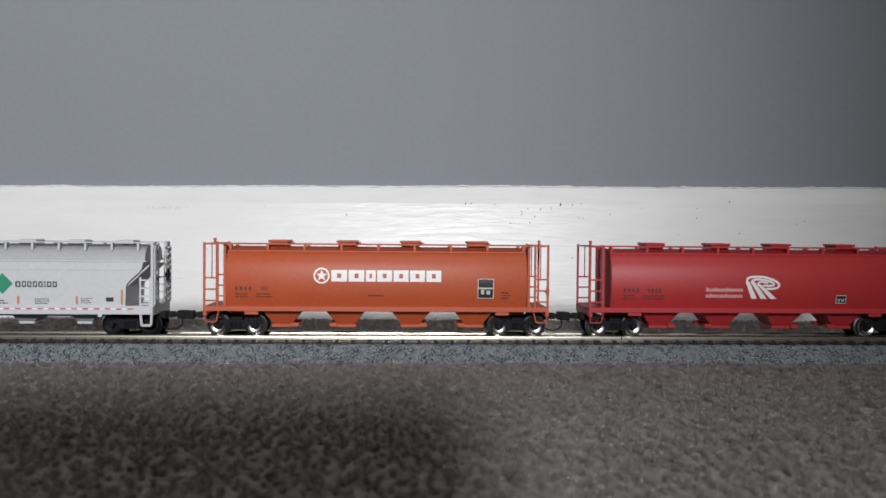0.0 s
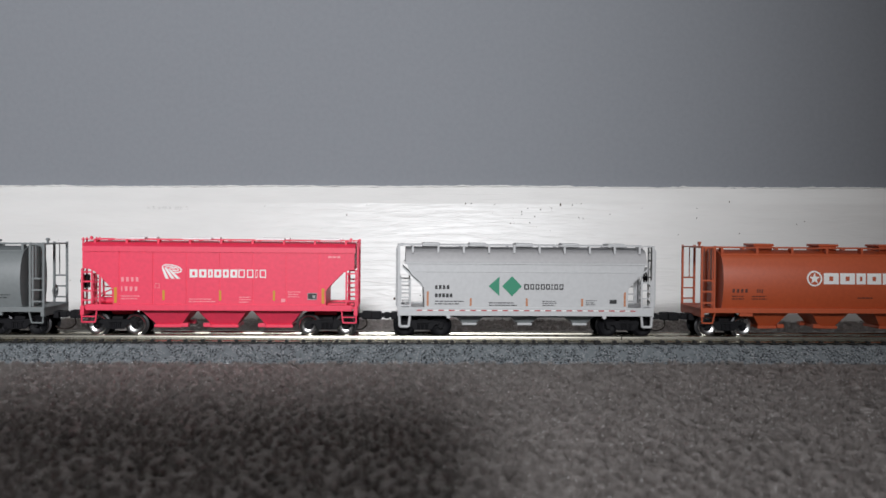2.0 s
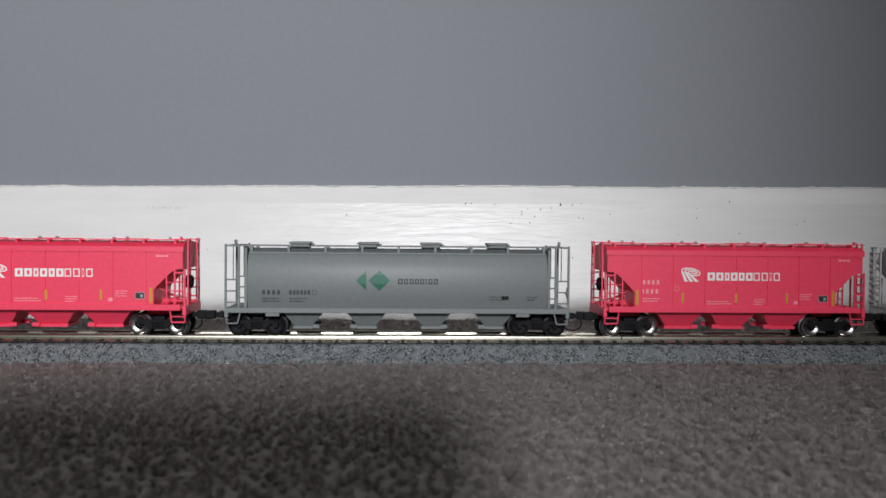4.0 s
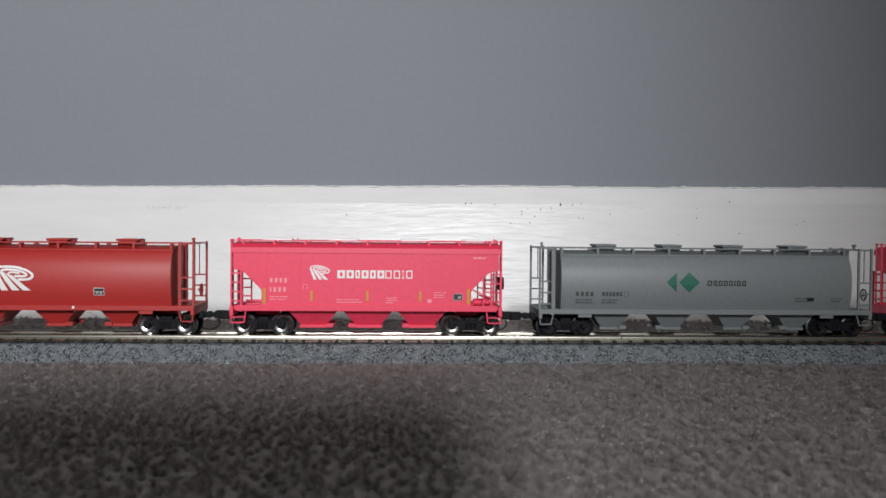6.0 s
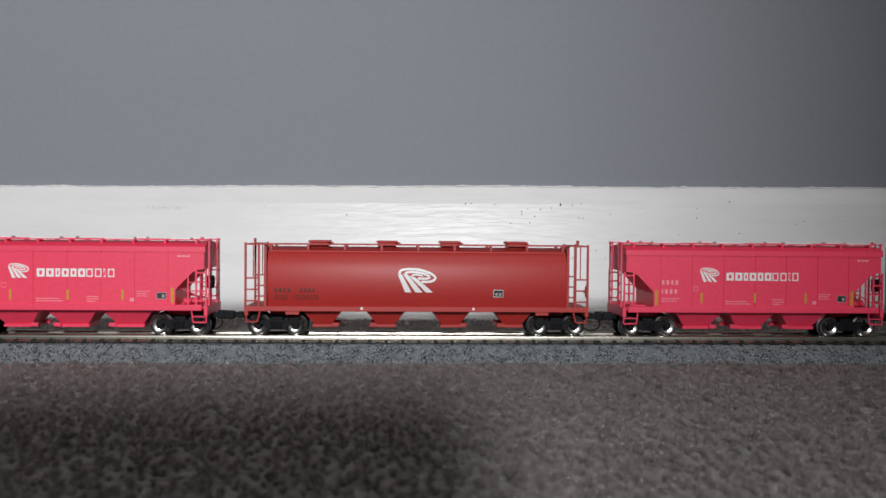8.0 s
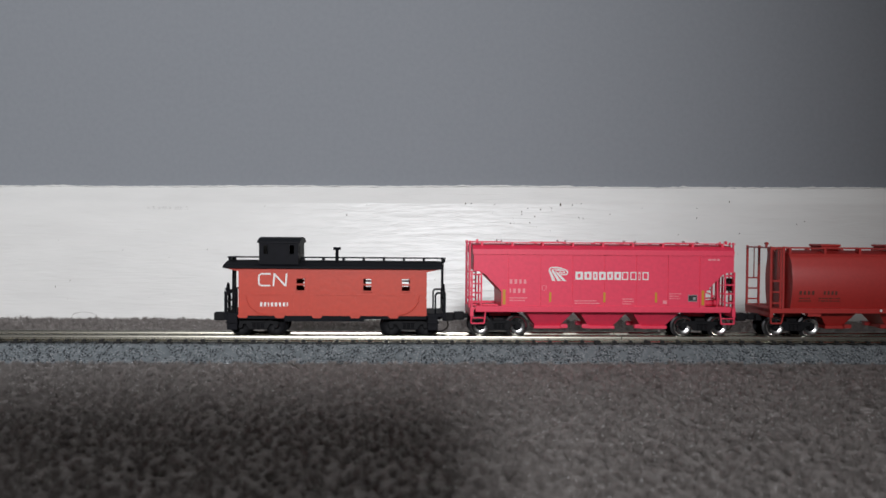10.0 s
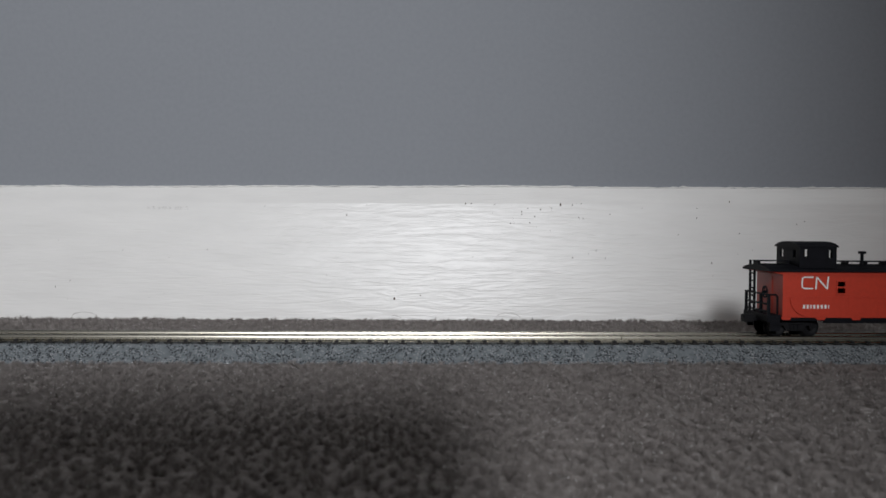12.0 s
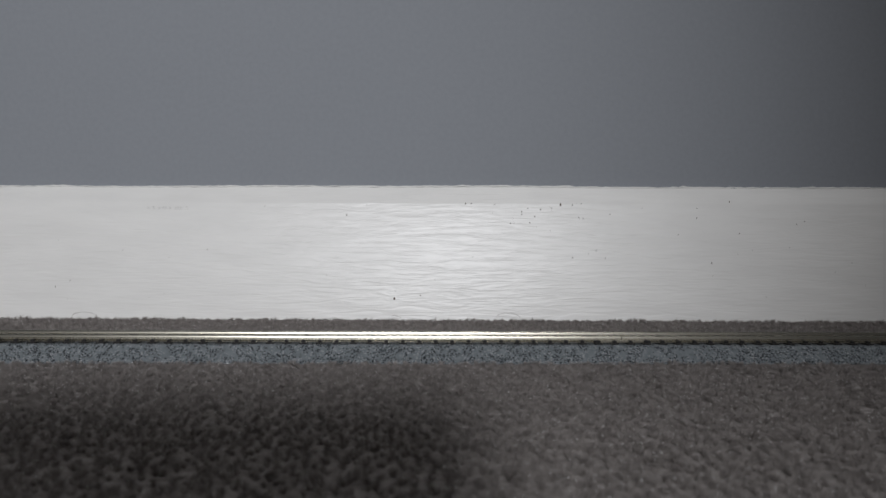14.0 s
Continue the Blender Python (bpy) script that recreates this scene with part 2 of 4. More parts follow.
def skirting_board():
    """The board with a rounded, unevenly painted top edge."""
    top = 56.0
    outline = [(-2.0, -30.0), (0.0, 0.0), (4.8, top - 7.3), (5.0, top - 6.6), (5.5, top - 5.8), (7.7, top - 1.4), (8.1, top - 0.5), (8.8, top - 0.1)]
    outline += [(10.9, top), (10.9, -30.0)]
    bm = bmesh.new()
    xs = [-2200, -1200, -600, -300] + [-250 + 1.5 * i for i in range(334)] + [300, 600, 1200, 1800, 2600]
    rings = []
    for x in xs:
        wob = 0.35 * noise.noise((x * 0.02, 0, 0)) + 0.22 * noise.noise((x * 0.25, 3, 0)) + 0.15 * noise.noise((x * 1.1, 7, 0)) + 0.5 * math.exp(-(x / 110.0) ** 2)
        ring = []
        for y, z in outline:
            k = max(0.0, min(1.0, (z - top + 2.0) / 2.0))
            ring.append(bm.verts.new((x, WALL_Y + y, z + wob * k)))
        rings.append(ring)
    n = len(outline)
    for a, b in zip(rings, rings[1:]):
        for i in range(n - 1):
            f = bm.faces.new((a[i], b[i], b[i + 1], a[i + 1]))
    bead = bmesh.new()
    last = None
    for i in range(560):
        x = -215 + 0.78 * i
        lift = 0.35 * noise.noise((x * 0.02, 0, 0)) + 0.5 * math.exp(-(x / 110.0) ** 2)
        r = max(0.05, 0.32 + 0.3 * noise.noise((x * 0.07, 11, 0)) + 0.26 * noise.noise((x * 0.45, 13, 0)))
        zc = top + lift + 0.3 * noise.noise((x * 0.18, 17, 0))
        ring = [bead.verts.new((x, WALL_Y + 8.7 + 1.3 * r * math.cos(a), zc + r * math.sin(a))) for a in (0.5, 1.57, 2.6, 3.3, 4.1, 5.2)]
        if last:
            for j in range(6):
                bead.faces.new((last[j], ring[j], ring[(j + 1) % 6], last[(j + 1) % 6]))
        last = ring
    ob = part("baseboard", bm, SKIRTING, None, smooth=True)
    part("paint_ridge", bead, SKIRTING, ob, "rough bead of dried white paint", smooth=True)
    tagged(ob, "glossy white brush-painted skirting board with chips and flecks", "skirting board", kind="structure")
    # small chips and flecks of dirt in the paint
    bm = bmesh.new()
    rng = random.Random(4)
    spots = [(50, 48.5, 0.4), (41.5, 46.5, 0.22), (36, 47, 0.25), (28.6, 40.5, 0.28), (9.5, 49, 0.3), (12, 49, 0.25),
             (39, 43.5, 0.25), (33.5, 44.5, 0.2), (57.8, 43, 0.25), (55, 26, 0.3), (-41, 44.0, 0.25), (100, 36, 0.2), (122, 50, 0.25),
             (108, 47, 0.22), (108, 43, 0.22), (114, 24, 0.25), (126, 36.5, 0.2), (-20.5, 8.6, 0.45), (65, 29, 0.2), (69, 26, 0.22)]
    spots += [(rng.uniform(-180, 180), rng.uniform(6, 49), rng.uniform(0.1, 0.2)) for _ in range(40)]
    spots += [(rng.uniform(20, 60), rng.uniform(38, 49.5), rng.uniform(0.12, 0.25)) for _ in range(16)]
    for x, z, r in spots:
        m = Matrix.Translation((x, WALL_Y - 0.02 + 5.0 * z / 50.7, z)) @ Matrix.Diagonal((1, 0.25, rng.uniform(0.8, 2.0), 1))
        bmesh.ops.create_icosphere(bm, subdivisions=1, radius=r, matrix=m)
    scrawl = bmesh.new()
    x = -126.0
    while x < -108:
        y = WALL_Y + 4.55
        pts = [(x + rng.uniform(-0.3, 0.3), y, 46.6 - rng.uniform(0.2, 0.9)), (x + 0.4, y, 46.8 + rng.uniform(0.2, 0.9)),
               (x + 0.9 + rng.uniform(-0.3, 0.3), y, 46.5 - rng.uniform(0.0, 0.9))]
        bent_rod(scrawl, pts, 0.05, 4)
        x += rng.uniform(0.9, 2.6)
    part("pencil_mark", scrawl, PENCIL, ob, "faint grey pencil scribble")
    part("paint_flecks", bm, FLECK, ob, "tiny brown chips in the white paint")["kind"] = "stuff"


skirting_board()


def carpet():
    """One sheet of lumpy carpet, finely divided before the camera, with its pile."""
    xs = np.concatenate([np.array([-2200.0, -1200, -700, -400]), np.arange(-230, 230.5, 1.15), np.array([400.0, 700, 1400, 2600])])
    ys = np.concatenate([np.array([-2600.0, -1200, -600, -340]), np.arange(-230, WALL_Y + 9, 1.15)])
    verts = []
    for y in ys:
        for x in xs:
            near = abs(x) <= 230 and y >= -230
            lump = carpet_lump(x, y) if near else 0
            verts.append((x * MM, y * MM, (carpet_height(x, y) + 0.3 * lump - 1.05) * MM))
    w = len(xs)
    faces = [(j * w + i, j * w + i + 1, (j + 1) * w + i + 1, (j + 1) * w + i) for j in range(len(ys) - 1) for i in range(w - 1)]
    data = bpy.data.meshes.new("floor")
    data.from_pydata(verts, [], faces)
    data.polygons.foreach_set("use_smooth", [True] * len(faces))
    data.materials.append(CARPET)
    floor = tagged(new("floor", data), "grey cut-pile carpet with soft uneven tufts", "carpet", kind="structure")
    rng = np.random.default_rng(7)
    # the pile: tufts of fibres that fan out from their roots, thinning out towards the sides of the view
    spans = [(85, -165, -112, 52, 0.036), (112, -112, -60, 48, 0.038), (145, -60, -8, 38, 0.044), (172, 10, 58, 18, 0.06), (200, 58, WALL_Y, 22, 0.07)]
    vs, fs = [], []
    slant = math.radians(2.9)
    step = 2.3
    gs, gf = [], []
    for half, y0, y1, fibres, thick in spans:
        for gx in np.arange(-half, half, step):
            for gy in np.arange(y0, y1, step):
                tx, ty = gx + rng.uniform(-1.2, 1.2), gy + rng.uniform(-1.2, 1.2)
                across = -tx * math.sin(slant) + ty * math.cos(slant)
                if abs(across) < 13.4 or ty > WALL_Y - 0.8:
                    continue
                swell = 0.6 * noise.noise((tx * 0.13, ty * 0.13, 4.0)) + 0.75 * noise.noise((tx * 0.29, ty * 0.29, 14.0))
                top = (1.3 if ty > 0 else 1.45) + swell + 0.45 * rng.random()
                root = carpet_height(tx, ty) - 1.1
                leanx = 1.5 * noise.noise((tx * 0.14, ty * 0.14, 9.0)) + rng.uniform(-0.5, 0.5)
                leany = 1.5 * noise.noise((tx * 0.14, ty * 0.14, 21.0)) + rng.uniform(-0.5, 0.5)
                for q in rng.random((fibres, 5)).tolist():
                    a, reach = q[0] * 6.283, 1.85 * math.sqrt(q[1])
                    ux, uy = math.cos(a), math.sin(a)
                    high = top * (1.0 - 0.17 * reach * reach) * (0.72 + 0.28 * q[2])
                    w = thick * (0.6 + 0.8 * q[3])
                    b = q[4] * 6.283
                    cx, cy = w * math.cos(b), w * math.sin(b)
                    if q[2] > 0.75 and q[3] > 0.97:
                        # a white flake in place of a glint on the fibre's end
                        k = len(gs)
                        px, py, pz = tx + ux * reach + leanx, ty + uy * reach + leany, root + high
                        gs += [(px - 0.07, py, pz - 0.06), (px + 0.07, py + 0.04, pz - 0.04), (px + 0.09 * q[0], py + 0.06, pz + 0.13), (px - 0.09 * q[1], py + 0.03, pz + 0.12)]
                        gf.append((k, k + 1, k + 2, k + 3))
                    k = len(vs)
                    for f, g, e in ((0.12, 0.0, 1.0), (0.5, 0.68, 1.0), (1.0, 1.0, 0.4)):
                        px, py, pz = tx + ux * reach * f + leanx * f * f, ty + uy * reach * f + leany * f * f, root + high * g
                        vs += [(px - cx * e, py - cy * e, pz), (px + cx * e, py + cy * e, pz)]
                    fs += [(k, k + 1, k + 3, k + 2), (k + 2, k + 3, k + 5, k + 4)]
    data = bpy.data.meshes.new("carpet_pile")
    data.from_pydata([(x * MM, y * MM, z * MM) for x, y, z in vs], [], fs)
    data.materials.append(PILE)
    pile = new("carpet_pile", data)
    pile.parent = floor
    tagged(pile, "short fuzzy grey carpet fibres", kind="stuff")
    data = bpy.data.meshes.new("fibre_glints")
    data.from_pydata([(x * MM, y * MM, z * MM) for x, y, z in gs], [], gf)
    data.materials.append(GLINT)
    glints = new("fibre_glints", data)
    glints.parent = floor
    tagged(glints, "tiny white flakes in place of glints on the fibre ends", kind="stuff")
    for x, y, z, size in ((27, 100, 1.2, 5.0), (-148, 98, 1.0, 6.0), (-20, 101, 1.0, 2.5)):
        pts = [(x + size * math.cos(a), y + 0.6 * a, z + 0.42 * size * math.sin(a)) for a in (0.1, 0.6, 1.2, 1.8, 2.4, 3.0)]
        part("loose_fibre", bent_rod(bmesh.new(), pts, 0.05, 4), FLECK, floor, "single curled stray hair")
    part("loose_fibre", bent_rod(bmesh.new(), [(88, -9.5, 4.6), (90, -10.5, 2.6), (91, -12.5, -1.0)], 0.035, 4), INK_PALE, floor, "single pale stray hair")


carpet()


# ---- the track ----
SECTION = 248.0
SPACING = SECTION / 51


def track_section():
    root = new("track_section")
    tagged(root, "straight model railway track section on speckled grey ballast base", "model track", "track sections")
    half = SECTION / 2
    bm = bmesh.new()
    outline = [(-12.6, -7.6), (-12.4, -6.4), (-8.6, -2.7), (-7.9, -2.45), (7.9, -2.45), (8.6, -2.7), (12.4, -6.4), (12.6, -7.6)]
    loft(bm, outline, [(x, 1, 1, 0) for x in (-half + 0.02, half - 0.02)])
    part("roadbed", bm, BALLAST, root, "moulded grey ballast shoulder with black specks")
    half_rail = [(1.15, -2.0), (1.15, -1.85), (0.75, -1.6), (0.42, -1.4), (0.40, -1.1), (0.62, -0.95), (0.60, -0.65), (0.52, -0.35), (0.40, -0.12), (0.22, 0)]
    rail = [(-y, z) for y, z in half_rail] + half_rail[::-1]
    for side in (-1, 1):
        bm = loft(bmesh.new(), [(y + side * 5.0, z) for y, z in rail], [(x, 1, 1, 0) for x in (-half + 0.15, half - 0.15)])
        part("rail", bm, RAIL, root, "shiny nickel silver rail", smooth=True)
        bm = box(bmesh.new(), half - 6.6, half + 6.6, side * 5.0 - 1.35, side * 5.0 + 1.35, -2.08, -1.25, 0.12)
        part("rail_joiner", bm, RAIL, root)
        for x in (half - 7.6, half + 7.6):
            part("joiner_clip", box(bmesh.new(), x - 0.9, x + 0.9, side * 5.0 - 1.6, side * 5.0 + 1.6, -2.3, -1.35, 0.1), TIE, root)
    bm = bmesh.new()
    box(bm, -1.15, 1.15, -7.7, 7.7, -2.5, -2.02)
    for side in (-1, 1):
        for out in (-1, 1):
            y = side * 5.0 + out * 1.15
            box(bm, -0.55, 0.55, min(y, y + out * 0.85), max(y, y + out * 0.85), -2.05, -1.42)
            box(bm, -0.3, 0.3, min(y - out * 0.5, y + out * 0.4), max(y - out * 0.5, y + out * 0.4), -1.5, -1.25)
    first = part("tie", bm, TIE, root)
    for i in range(51):
        ob = first if i == 0 else shared("tie", first.data, root)
        ob.matrix_basis = Matrix.Translation(((-half + SPACING * (i + 0.5)) * MM, 0, 0))
    return root


section = track_section()
section.matrix_basis = TRACK @ Matrix.Translation(((53.5 - SECTION / 2) * MM, 0, 0))
for k in (-4, -3, -2, 0, 1, 2, 3, 4, 5):
    copy_thing(section, TRACK @ Matrix.Translation(((53.5 + SECTION * (k + 0.5)) * MM, 0, 0)))


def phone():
    """An unseen stand-in for the filming phone, on its long edge on the carpet just behind the lens."""
    root = tagged(new("phone"), "unseen black phone stand-in, added to shade the carpet on the left", "phone")
    # sized so that its shadow darkens the carpet on the left
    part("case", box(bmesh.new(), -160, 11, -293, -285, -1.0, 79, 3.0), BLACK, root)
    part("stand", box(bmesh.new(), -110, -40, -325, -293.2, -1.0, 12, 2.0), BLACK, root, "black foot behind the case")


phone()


# ---- running gear ----
def wheelset_mesh():
    bm = bmesh.new()
    for side in (-1, 1):
        profile = [(3.5, 0.9), (3.55, 3.45), (3.95, 3.4), (4.2, 2.92), (5.35, 2.85), (5.62, 2.55), (5.45, 2.35), (5.26, 1.9), (5.09, 1.4), (5.02, 1.0), (5.3, 0.85), (5.3, 0.1)]
        prof = [(side * y, r) for y, r in profile]
        lathe(bm, prof, 28, [1, 0, 0, 0, 2, 2, 2, 2, 1, 1, 1])
    rod(bm, (0, -5.9, 0), (0, 5.9, 0), 0.45, 8)
    # spoke ribs on the face, so that the turning can be seen
    for side in (-1, 1):
        for i in range(4):
            a = 1.5708 * i
            rod(bm, (0.9 * math.cos(a), side * 5.05, 0.9 * math.sin(a)), (2.3 * math.cos(a), side * 5.42, 2.3 * math.sin(a)), 0.1, 4)
    return bm


def truck(root, x, wheelbase=10.8, shiny=True):
    bm = box(bmesh.new(), -1.6, 1.6, -4.6, 4.6, 2.6, 5.2, 0.25)
    box(bm, -4.0, 4.0, -1.2, 1.2, 3.4, 5.6, 0.2)
    ob = part("truck", bm, BLACK, root, "black moulded truck with sprung side frames")
    ob.matrix_basis = Matrix.Translation((x * MM, 0, 0))
    h = wheelbase / 2
    outline = [(-h - 0.9, 3.3), (-h - 0.7, 4.0), (-3.2, 4.5), (3.2, 4.5), (h + 0.7, 4.0), (h + 0.9, 3.3), (h - 1.6, 3.3), (2.5, 1.7), (-2.5, 1.7), (-h + 1.6, 3.3)]
    for side in (-1, 1):
        bm = prism(bmesh.new(), outline, side * 5.95, side * 6.7)
        for j in (-h, h):
            rod(bm, (j, side * 5.7, 2.85), (j, side * 6.9, 2.85), 0.75, 10)
            box(bm, j - 0.6, j + 0.6, min(side * 6.0, side * 6.7), max(side * 6.0, side * 6.7), 2.8, 3.6)
        for j in (-1.0, 0.2, 1.4):
            rod(bm, (j - 0.2, side * 6.75, 2.0), (j - 0.2, side * 6.75, 3.5), 0.42, 8)
        box(bm, -2.0, 2.0, min(side * 6.6, side * 7.0), max(side * 6.6, side * 7.0), 3.6, 4.3, 0.15)
        part("side_frame", bm, BLACK, ob)
    for j in (-h, h):
        w = part("wheelset", wheelset_mesh(), [BLACK if shiny is None else BLACKENED, BLACK, POLISHED if shiny else BLACK], ob, "turning wheels with bright metal treads" if shiny else "", smooth=True)
        w.matrix_basis = Matrix.Translation((j * MM, 0, 2.85 * MM))
    return ob


def coupler(root, end, x, z=5.4):
    """A black knuckle coupler with its curved trip pin; end is -1 or 1, x where the pocket begins."""
    bm = box(bmesh.new(), min(end * (x - 3), end * (x + 1.6)), max(end * (x - 3), end * (x + 1.6)), -2.3, 2.3, z - 1.1, z + 1.0, 0.25)
    box(bm, min(end * (x + 1), end * (x + 5.2)), max(end * (x + 1), end * (x + 5.2)), -0.9, 0.9, z - 0.65, z + 0.65, 0.15)
    box(bm, min(end * (x + 4.4), end * (x + 7.6)), max(end * (x + 4.4), end * (x + 7.6)), -1.5 + end * 0.5, 1.5 + end * 0.5, z - 1.2, z + 1.2, 0.35)
    ob = part("coupler", bm, BLACK, root, "black knuckle coupler")
    box(bm := bmesh.new(), min(end * (x + 2.0), end * (x + 3.6)), max(end * (x + 2.0), end * (x + 3.6)), -1.3, 1.3, z - 0.9, z + 0.9, 0.2)
    part("shank_collar", bm, BLACK, ob)
    if end < 0:
        return
    pts = [(end * (x + 5.6), 0, z - 1.0), (end * (x + 5.9), 0, z - 2.6)]
    for i in range(1, 7):
        a = radians(25 * i)
        pts.append((end * (x + 5.9 - 2.9 * (1 - math.cos(a))), -0.25 * i, z - 2.4 - 2.0 * math.sin(a)))
    part("trip_pin", bent_rod(bmesh.new(), pts, 0.22), COPPER, ob, "thin curved wire pin")


# ---- printing on the cars ----
class Print:
    """Flat print laid just proud of a car's side; skin(z) is the side's half width at height z."""

    def __init__(self, skin):
        self.bm, self.skin = bmesh.new(), skin

    def poly(self, pts):
        """A convex outline, cut into level bands so that it follows a curved side."""
        zs = [z for _, z in pts]
        lo, hi = min(zs), max(zs)
        n = max(1, math.ceil((hi - lo) / 0.7))
        for i in range(n):
            band = list(pts)
            for cut, keep in ((lo + (hi - lo) * i / n, 1), (lo + (hi - lo) * (i + 1) / n, -1)):
                out = []
                for (xa, za), (xb, zb) in zip(band, band[1:] + band[:1]):
                    da, db = keep * (za - cut), keep * (zb - cut)
                    if da >= -1e-7:
                        out.append((xa, za))
                    if (da > 1e-7 and db < -1e-7) or (da < -1e-7 and db > 1e-7):
                        k = da / (da - db)
                        out.append((xa + (xb - xa) * k, cut))
                band = out
            if len(band) > 2:
                self.bm.faces.new([self.bm.verts.new((x, -(self.skin(z) + 0.07), z)) for x, z in band])

    def bar(self, x0, x1, z0, z1):
        n = max(1, int(abs(z1 - z0) / 1.0))
        for i in range(n):
            a, b = z0 + (z1 - z0) * i / n, z0 + (z1 - z0) * (i + 1) / n
            self.poly([(x0, a), (x1, a), (x1, b), (x0, b)])

    def strip(self, pts, width, closed=False):
        """A band of even width along a line of points."""
        p = [Vector(q) for q in pts]
        n = len(p)
        left, right = [], []
        for i in range(n):
            a = p[(i - 1) % n] if closed or i > 0 else p[i]
            b = p[(i + 1) % n] if closed or i < n - 1 else p[i]
            d = (b - a).normalized()
            o = Vector((-d.y, d.x)) * width / 2
            left.append(p[i] + o)
            right.append(p[i] - o)
        for i in range(n if closed else n - 1):
            j = (i + 1) % n
            self.poly([left[i], left[j], right[j], right[i]])

    def word(self, x0, x1, z0, height, widths, tall="", low="", gap=0.22, stroke=0.0):
        """A row of plain blocks: widths per block; tall and low name the blocks that stand up or hang down.
        With a stroke each block is hollow, with sides of that share of its width."""
        total = sum(widths) + gap * (len(widths) - 1)
        k = (x1 - x0) / total
        x = x0
        for i, w in enumerate(widths):
            top = z0 + height * (1.35 if str(i) in tall else 1.0)
            bottom = z0 - (height * 0.35 if str(i) in low else 0)
            e = x + w * k
            if stroke:
                t, u = w * k * stroke, height * min(0.36, stroke * 0.8)
                self.bar(x, x + t, z0, z0 + height)
                self.bar(e - t, e, z0, z0 + height)
                self.bar(x + t, e - t, z0, z0 + u)
                self.bar(x + t, e - t, z0 + height - u, z0 + height)
            else:
                self.bar(x, e, bottom, top)
            x += (w + gap) * k

    def rows(self, x0, x1, z_top, count, pitch, height, seed=0):
        """Small unreadable writing as broken thin bars."""
        rng = random.Random(seed)
        for r in range(count):
            x, z = x0, z_top - r * pitch
            end = x1 - rng.random() * (x1 - x0) * 0.25
            while x < end:
                w = rng.uniform(0.35, 1.3)
                self.bar(x, min(end, x + w), z - height, z)
                x += w + 0.22

    def done(self, name, mat, root, label=""):
        ob = part(name, self.bm, mat, root, label)
        if name in ("data_print", "small_print", "lettering"):
            ob["kind"] = "stuff"
        return ob


def rounded(pts, steps=5):
    """The line of points as a smooth curve through them."""
    p = [Vector(q) for q in [pts[0]] + list(pts) + [pts[-1]]]
    out = []
    for a, b, c, d in zip(p, p[1:], p[2:], p[3:]):
        for i in range(steps):
            t = i / steps
            out.append(0.5 * (2 * b + (c - a) * t + (2 * a - 5 * b + 4 * c - d) * t * t + (3 * b - a - 3 * c + d) * t ** 3))
    out.append(p[-1])
    return out


def fan_emblem(pr, x0, x1, z0, z1):
    """Three slanting bands that rise and fold over to the right, as one mark."""
    w, h = x1 - x0, z1 - z0
    at = lambda pts: [(x0 + u * w, z0 + v * h) for u, v in pts]
    legs = [[(0.21, 0.0), (0.375, 0.0), (0.125, 0.76), (0.02, 0.76)],
            [(0.475, 0.0), (0.655, 0.0), (0.265, 0.76), (0.155, 0.76)],
            [(0.745, 0.0), (0.93, 0.0), (0.475, 0.62), (0.31, 0.70)]]
    bands = [[(0.07, 0.74), (0.08, 0.87), (0.17, 0.95), (0.36, 0.97), (0.55, 0.95), (0.72, 0.88), (0.88, 0.78), (0.975, 0.63), (0.94, 0.51), (0.81, 0.45), (0.62, 0.45)],
             [(0.21, 0.74), (0.24, 0.82), (0.36, 0.855), (0.55, 0.83), (0.74, 0.75), (0.83, 0.65), (0.79, 0.59), (0.66, 0.58), (0.53, 0.59)],
             [(0.38, 0.67), (0.43, 0.74), (0.55, 0.73), (0.66, 0.69)]]
    for pts in legs:
        pr.poly(at(pts))
    for pts, band in zip(bands, (0.06, 0.055, 0.045)):
        pr.strip(rounded(at(pts)), w * band)


def diamonds(pr, xa, xb, xc, xd, z0, z1):
    """A triangle that points left, and a diamond beside it."""
    zm = (z0 + z1) / 2
    pr.poly([(xa, zm), (xb, z0 + 0.1), (xb, z1 - 0.1)])
    xm = (xc + xd) / 2
    pr.poly([(xc, zm), (xm, z0), (xd, zm), (xm, z1)])


# ---- cylindrical hopper cars ----
TANK = [(0, 7.8), (4.5, 7.8), (8.7, 8.7), (9.5, 11.0), (10.0, 13.5), (10.2, 16.0), (10.1, 18.6), (9.7, 20.8), (9.0, 22.6), (8.1, 23.9), (7.2, 24.7),
        (6.8, 24.85), (3.5, 25.8), (0, 26.05)]


def tank_skin(z):
    side = TANK[2:11]
    for (y0, z0), (y1, z1) in zip(side, side[1:]):
        if z0 <= z <= z1:
            return y0 + (y1 - y0) * (z - z0) / (z1 - z0)
    return 8.7


def ladder(root, x0, x1, y, z0, z1, rungs, mat, r=0.3):
    """Two stiles, with each rung a piece of its own."""
    bm = bmesh.new()
    for x in (x0, x1):
        box(bm, x - r, x + r, y - r, y + r, z0, z1)
    ob = part("ladder", bm, mat, root)
    first = part("rung", box(bmesh.new(), x0, x1, y - r * 0.8, y + r * 0.8, -0.22, 0.22), mat, ob)
    for i, z in enumerate(rungs):
        rung = first if i == 0 else shared("rung", first.data, ob)
        rung.matrix_basis = Matrix.Translation((0, 0, z * MM))
    return ob


